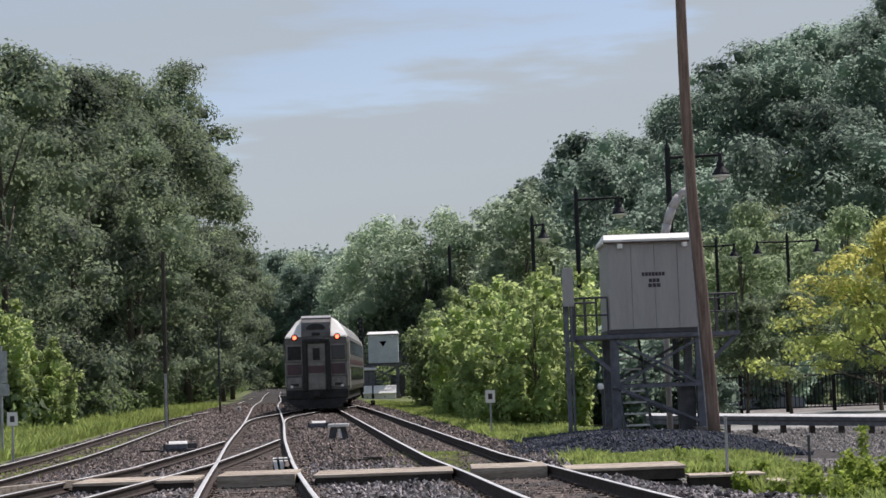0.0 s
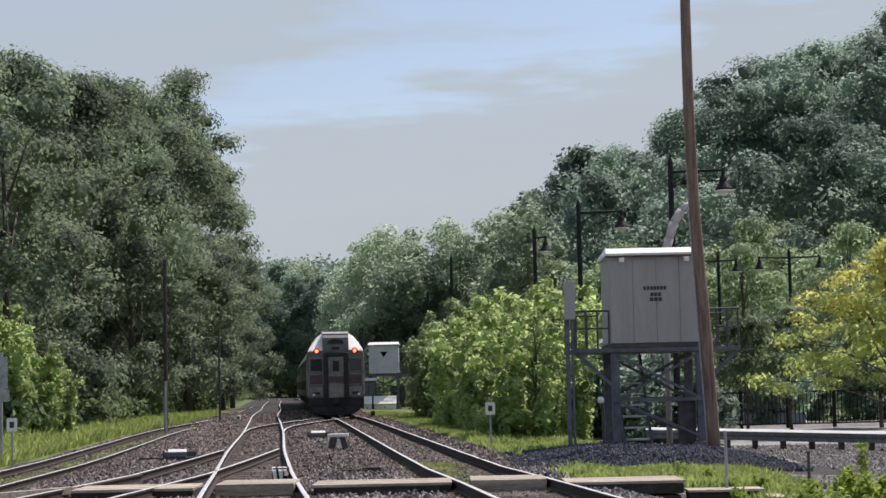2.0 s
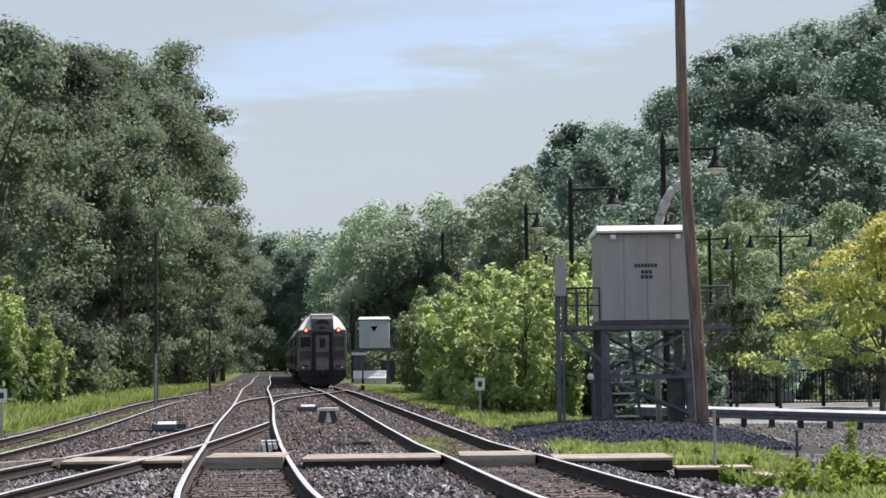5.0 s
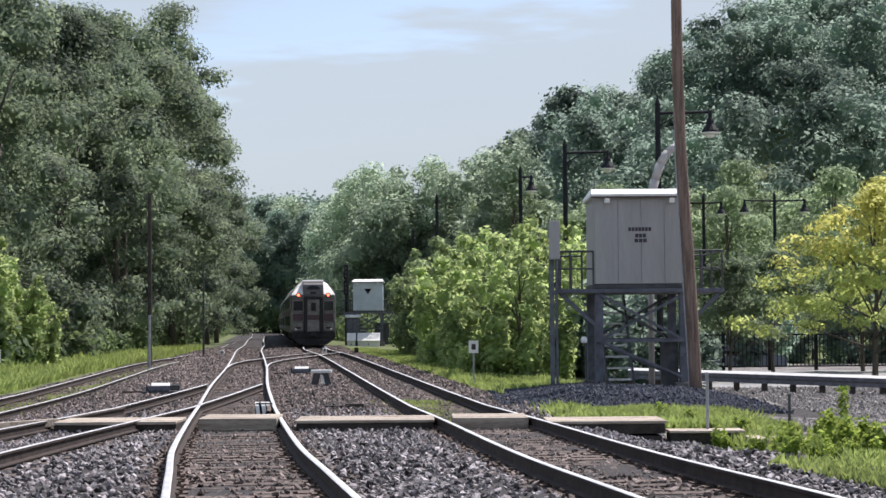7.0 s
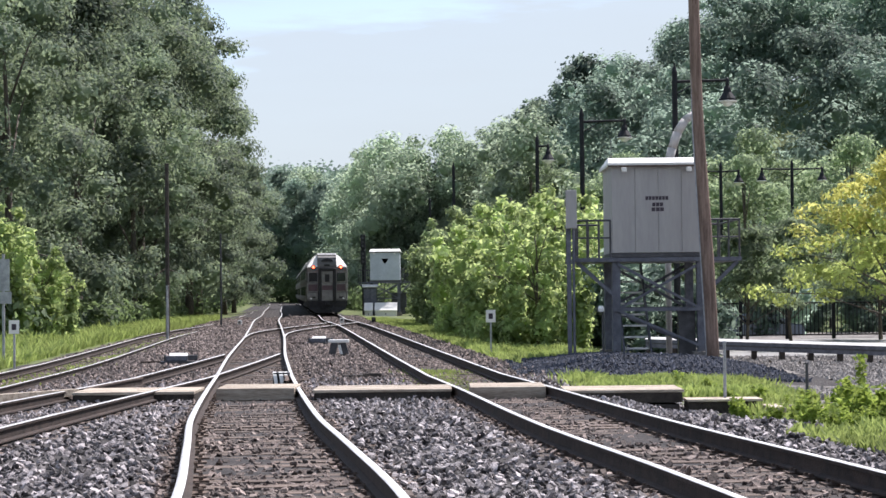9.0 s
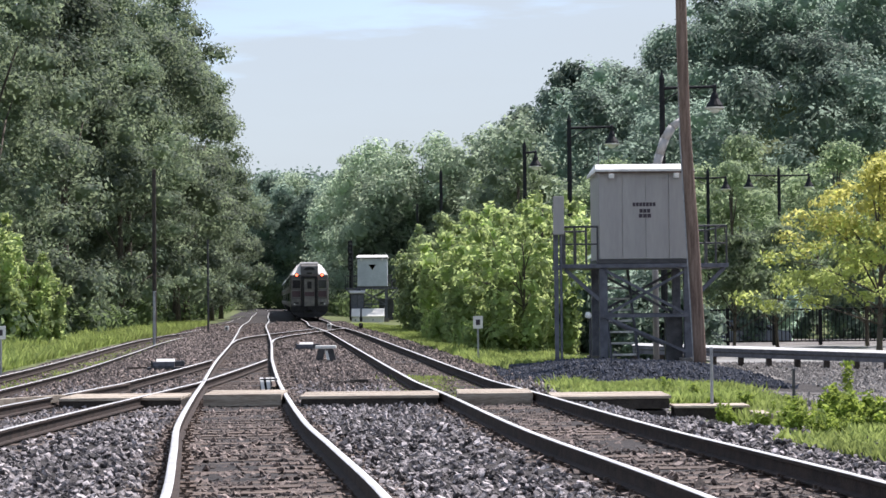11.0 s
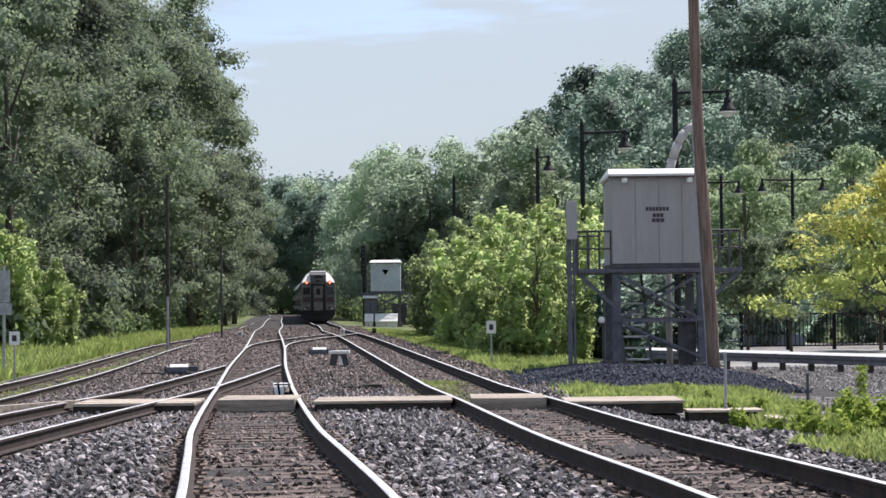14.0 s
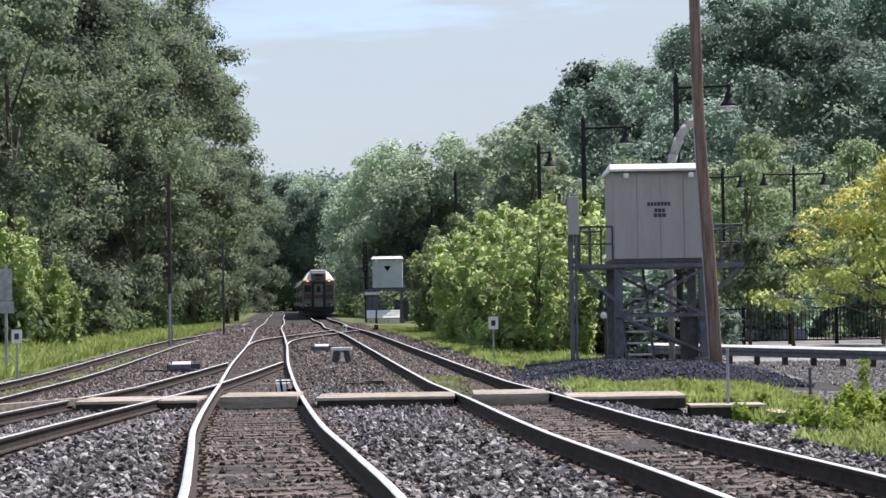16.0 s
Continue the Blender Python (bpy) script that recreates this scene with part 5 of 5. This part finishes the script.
    for name, pick, m, label in (("mound_gravel", mound, M_TRAP, "blue-grey crushed rock heaped under the hut, darkened for its shadow"), ("lot_gravel", yard, M_LOT, "dusty brown-grey gravel of the open lot"),
                                 ("ballast", ~near_track & ~mound & ~yard, M_STONE, "grey crushed stone ballast between the tracks"), ("track_ballast", near_track, M_STONE_BROWN, "brown fouled ballast between the rails")):
        va, vb = heap(pick & near, block), heap(pick & ~near, peak)
        fa = (block_f[None] + 8 * np.arange(len(va))[:, None, None]).reshape(-1, 3)
        fb = (peak_f[None] + 5 * np.arange(len(vb))[:, None, None]).reshape(-1, 3) + 8 * len(va)
        tagged(new(name, fast_mesh(name, np.concatenate([va.reshape(-1, 3), vb.reshape(-1, 3)]), np.concatenate([fa, fb]), m)), label, "gravel", kind="stuff")


stones()


# ---- train ----
def coach(label):
    """A two-level coach, its rear end at the origin, running to +y."""
    root = empty("railway_coach", Matrix.Identity(4), label, "train coach", "coaches of the train")
    L = 25.6
    sec = [(1.46, 0.95), (1.55, 1.2), (1.56, 3.3), (1.50, 3.62)]
    top = [(1.50, 3.625), (1.28, 4.02), (0.98, 4.36), (0.62, 4.57), (0.0, 4.64)]
    full = lambda h: [(x, z) for x, z in h] + [(-x, z) for x, z in h[::-1] if x > 0]
    part("body", loft([[(x * k, y, z) for x, z in full(sec)] for y, k in ((0.0, 0.955), (0.16, 1.0), (L - 0.16, 1.0), (L, 0.955))]), M_COACHGREY, root)
    part("roof", loft([[(x, y, z) for x, z in full(top)] for y in (1.25, L - 1.25)]), M_STAINLESS, root, "shiny stainless roof")
    for k in range(5):    # ribs of the roof
        y = 3.0 + k * 4.6
        part("roof_rib", loft([[(x * 1.012, yy, 3.625 + (z - 3.625) * 1.015) for x, z in full(top)] for yy in (y, y + 0.09)]), M_WHITE, root)
    for s in (-1, 1):    # rounded bright cowls that run up from the end to the roof
        bm = bmesh.new()
        for p in ((1.5, -0.03, 3.56), (0.70, -0.03, 3.62), (0.72, 0.06, 3.72), (1.46, 0.1, 3.68), (1.27, 1.24, 4.05), (1.02, 1.24, 4.37), (0.72, 1.24, 4.56), (1.51, 1.24, 3.63)):
            bm.verts.new((s * p[0], p[1], p[2]))
        bmesh.ops.convex_hull(bm, input=bm.verts[:])
        part("roof_cowl", bm, M_COWL, root, "sunlit pale roof corner")
        lamp = part("marker_light", tube((s * 1.03, 0.1, 3.58), (s * 1.03, -0.12, 3.58), 0.105, 0.09, 12), M_LAMP_RED, root, "lit red marker light")
        part("bezel", tube((s * 1.03, 0.1, 3.58), (s * 1.03, -0.06, 3.58), 0.17, 0.16, 12), M_UNDER, lamp, "dark lamp bezel")
        frame_bm = box(s * 1.06 - 0.40, s * 1.06 + 0.40, -0.035, 0.01, 2.42, 3.24, 0.03)
        w = part("window_frame", frame_bm, M_TRIM, root, "pale window frame")
        part("end_window", box(s * 1.06 - 0.32, s * 1.06 + 0.32, -0.05, -0.034, 2.5, 3.16, 0.02), M_UNDER if s < 0 else M_GLASS, w, "dark end window")
        border = part("end_panel_frame", box(s * 1.06 - 0.42, s * 1.06 + 0.42, -0.03, 0.01, 1.72, 2.36, 0.03), M_TRIM, root)
        part("end_panel", box(s * 1.06 - 0.35, s * 1.06 + 0.33, -0.042, -0.029, 1.79, 2.29, 0.02), M_RED, border, "dull maroon end panel")
        step = part("step_panel", box(s * 1.06 - 0.4, s * 1.06 + 0.36, -0.035, 0.01, 1.16, 1.66, 0.05), M_TRIM, root)
        part("step", box(s * 1.06 - 0.2, s * 1.06 + 0.18, -0.05, -0.036, 1.24, 1.36, 0.01), M_UNDER, step)
        part("lower_light", tube((s * 1.22, 0.0, 1.22), (s * 1.22, -0.07, 1.22), 0.075, 0.07, 10), M_LAMP_GLASS, root, "small clear lower lamp")
        part("grab_iron", tube((s * 1.5, -0.06, 1.2), (s * 1.5, -0.06, 2.4), 0.022), M_STAINLESS, root)
        part("diaphragm", box(s * 0.55 - 0.12, s * 0.55 + 0.12, -0.22, 0.01, 1.0, 3.36, 0.05), M_UNDER, root, "black rubber gangway edge")
        part("side_stripe", box(s * 1.566 - 0.006, s * 1.566 + 0.006, 2.0, L - 2.0, 2.28, 2.5), M_RED, root, "maroon side stripe")
        for k in range(10):
            for z in (1.45, 2.75):
                y = 2.6 + k * 2.15
                part("side_window", box(s * 1.566 - 0.012, s * 1.566 + 0.008, y, y + 1.55, z, z + 0.68, 0.0), M_GLASS, root)
        door = part("side_door", box(s * 1.566 - 0.012, s * 1.566 + 0.012, 0.7, 1.85, 1.05, 3.25, 0.01), M_STAINLESS, root, "pale vestibule door")
        part("door_pane", box(s * 1.582 - 0.004, s * 1.582 + 0.004, 1.0, 1.55, 2.0, 2.6, 0.0), M_GLASS, door)
    part("diaphragm_top", box(-0.67, 0.67, -0.22, 0.01, 3.3, 3.5, 0.07), M_UNDER, root, "black rubber gangway edge")
    d = part("end_door", box(-0.43, 0.43, -0.08, 0.01, 1.05, 3.29, 0.02), M_TRIM, root, "pale end door")
    part("door_frame", box(-0.25, 0.25, -0.094, -0.079, 2.4, 3.12, 0.03), M_TRIM, d, "light window surround")
    part("door_window", box(-0.17, 0.17, -0.104, -0.09, 2.47, 3.05, 0.02), M_UNDER, d)
    part("kick_band", box(-0.4, 0.4, -0.092, -0.079, 1.85, 2.2, 0.01), M_RED, d, "dull maroon band")
    header = part("header", loft([[(-0.7, y, z), (0.7, y, z), (0.7, 1.26, z), (-0.7, 1.26, z)] for y, z in ((-0.02, 3.63), (0.0, 3.85), (0.18, 4.3), (0.5, 4.52), (0.9, 4.6))]), M_COACHGREY, root, "curved grey roof front")
    vent = bmesh.new()
    arc = [(0.46 * math.cos(a), 4.0 + 0.24 * math.sin(a)) for a in (i * math.pi / 8 for i in range(9))]
    loft([[(x, y + (z - 3.63) * 0.22, z) for x, z in arc] for y in (-0.10, 0.3)], vent)
    part("roof_vent", vent, M_UNDER, header, "dark arched vent above the door")
    part("headlight", box(-0.2, 0.2, -0.05, 0.02, 3.66, 3.8, 0.03), M_UNDER, header, "dark lamp housing")
    part("roof_lip", loft([[(-0.72, y, z), (0.72, y, z), (0.72, y + 0.1, z + 0.02), (-0.72, y + 0.1, z + 0.02)] for y, z in ((0.44, 4.53), (0.9, 4.63))]), M_STAINLESS, header)
    part("buffer_beam", box(-1.5, 1.5, -0.06, 0.25, 0.62, 1.06, 0.03), M_UNDER, root)
    part("pilot", loft([[(-1.45, 0.0, 0.64), (1.45, 0.0, 0.64), (1.45, 0.2, 0.64), (-1.45, 0.2, 0.64)], [(-1.3, -0.1, 0.4), (1.3, -0.1, 0.4), (1.3, 0.1, 0.4), (-1.3, 0.1, 0.4)], [(-0.9, -0.14, 0.14), (0.9, -0.14, 0.14), (0.9, 0.06, 0.14), (-0.9, 0.06, 0.14)]]), M_UNDER, root)
    part("coupler", box(-0.16, 0.16, -0.55, 0.0, 0.72, 1.0, 0.05), M_UNDER, root)
    for s in (-1, 1):
        part("air_hose", tube((s * 0.5, -0.12, 0.72), (s * 0.3, -0.3, 0.35), 0.035), M_UNDER, root)
    part("underframe", box(-1.3, 1.3, 0.3, L - 0.3, 0.5, 0.95), M_UNDER, root)
    for y in (2.9, L - 2.9):
        b = part("bogie", box(-1.15, 1.15, y - 1.6, y + 1.6, 0.4, 0.75, 0.08), M_UNDER, root)
        for dy in (-1.25, 1.25):
            for s in (-1, 1):
                part("wheel", tube((s * 0.69, y + dy, 0.46), (s * 0.82, y + dy, 0.46), 0.46, 0.46, 16), M_RAILSIDE, b)
    return root


COACHES = [coach("grey stainless two-level railway coach with lit marker lights")]
for _ in range(3):
    COACHES.append(copy_thing(COACHES[0], Matrix.Identity(4)))


def swallow():
    """A small bird with swept wings, head to -x."""
    root = empty("bird", Matrix.Identity(4), "small dark bird flying with raised wings", "bird")
    body = bmesh.new()
    loft([[(x, r * math.cos(i * math.tau / 8), r * 0.9 * math.sin(i * math.tau / 8)) for i in range(8)] for x, r in ((-0.062, 0.002), (-0.052, 0.009), (-0.038, 0.010), (-0.018, 0.014), (0.012, 0.011), (0.034, 0.004))], body)
    part("body", body, M_BLACK, root, smooth=True)
    part("tail", loft([[(0.03, -0.006, 0.0), (0.03, 0.006, 0.0), (0.03, 0.006, 0.003), (0.03, -0.006, 0.003)], [(0.07, -0.012, -0.004), (0.07, 0.012, -0.004), (0.07, 0.012, -0.002), (0.07, -0.012, -0.002)]]), M_BLACK, root)
    for s in (-1, 1):
        part("wing", loft([[(-0.02, s * 0.008, 0.006), (0.018, s * 0.008, 0.004), (0.018, s * 0.008, 0.008), (-0.02, s * 0.008, 0.010)],
                           [(0.012, s * 0.045, 0.030), (0.042, s * 0.045, 0.029), (0.042, s * 0.045, 0.032), (0.012, s * 0.045, 0.033)],
                           [(0.058, s * 0.085, 0.052), (0.066, s * 0.085, 0.052), (0.066, s * 0.085, 0.053), (0.058, s * 0.085, 0.053)]]), M_BLACK, root)
    return root


BIRD = swallow()


# ---- what moves ----
def motions():
    q, _ = curve_of(TRAIN, 0.25)
    ys = q[:, 1]
    at = lambda y: float(np.interp(y, ys, q[:, 0]))
    for k, c in enumerate(COACHES):
        rows = []
        for i in range(33):
            t = i * 0.5
            y = 87.6 + 5.46 * t + 26.2 * k
            swing = max(0.0, 1 - t / 1.5)          # leaving the crossover's curve
            x0, x1 = at(y) + (0.45 * swing if k == 1 else 0.0), at(y + 25.6) + (0.4 * swing if k == 0 else 0.0)
            rows.append((t, pose(x0, y, 0.0, 0, 0, math.degrees(math.atan2(x0 - x1, 25.6)))))
        walk(c, rows)
    climb = [(0.0, 30.0, 19.0, 0.8), (7.0, 10.2, 16.5, 0.9), (7.2, 4.75, 16.0, 1.1), (7.3, 2.04, 16.0, 2.1), (7.4, -0.67, 16.0, 3.2), (7.5, -3.2, 15.4, 6.2), (8.0, -14.0, 13.0, 18.0), (16.0, -60.0, -40.0, 40.0)]
    walk(BIRD, [(t, pose(x, y, z, 0, -18, 0)) for t, x, y, z in climb])


motions()
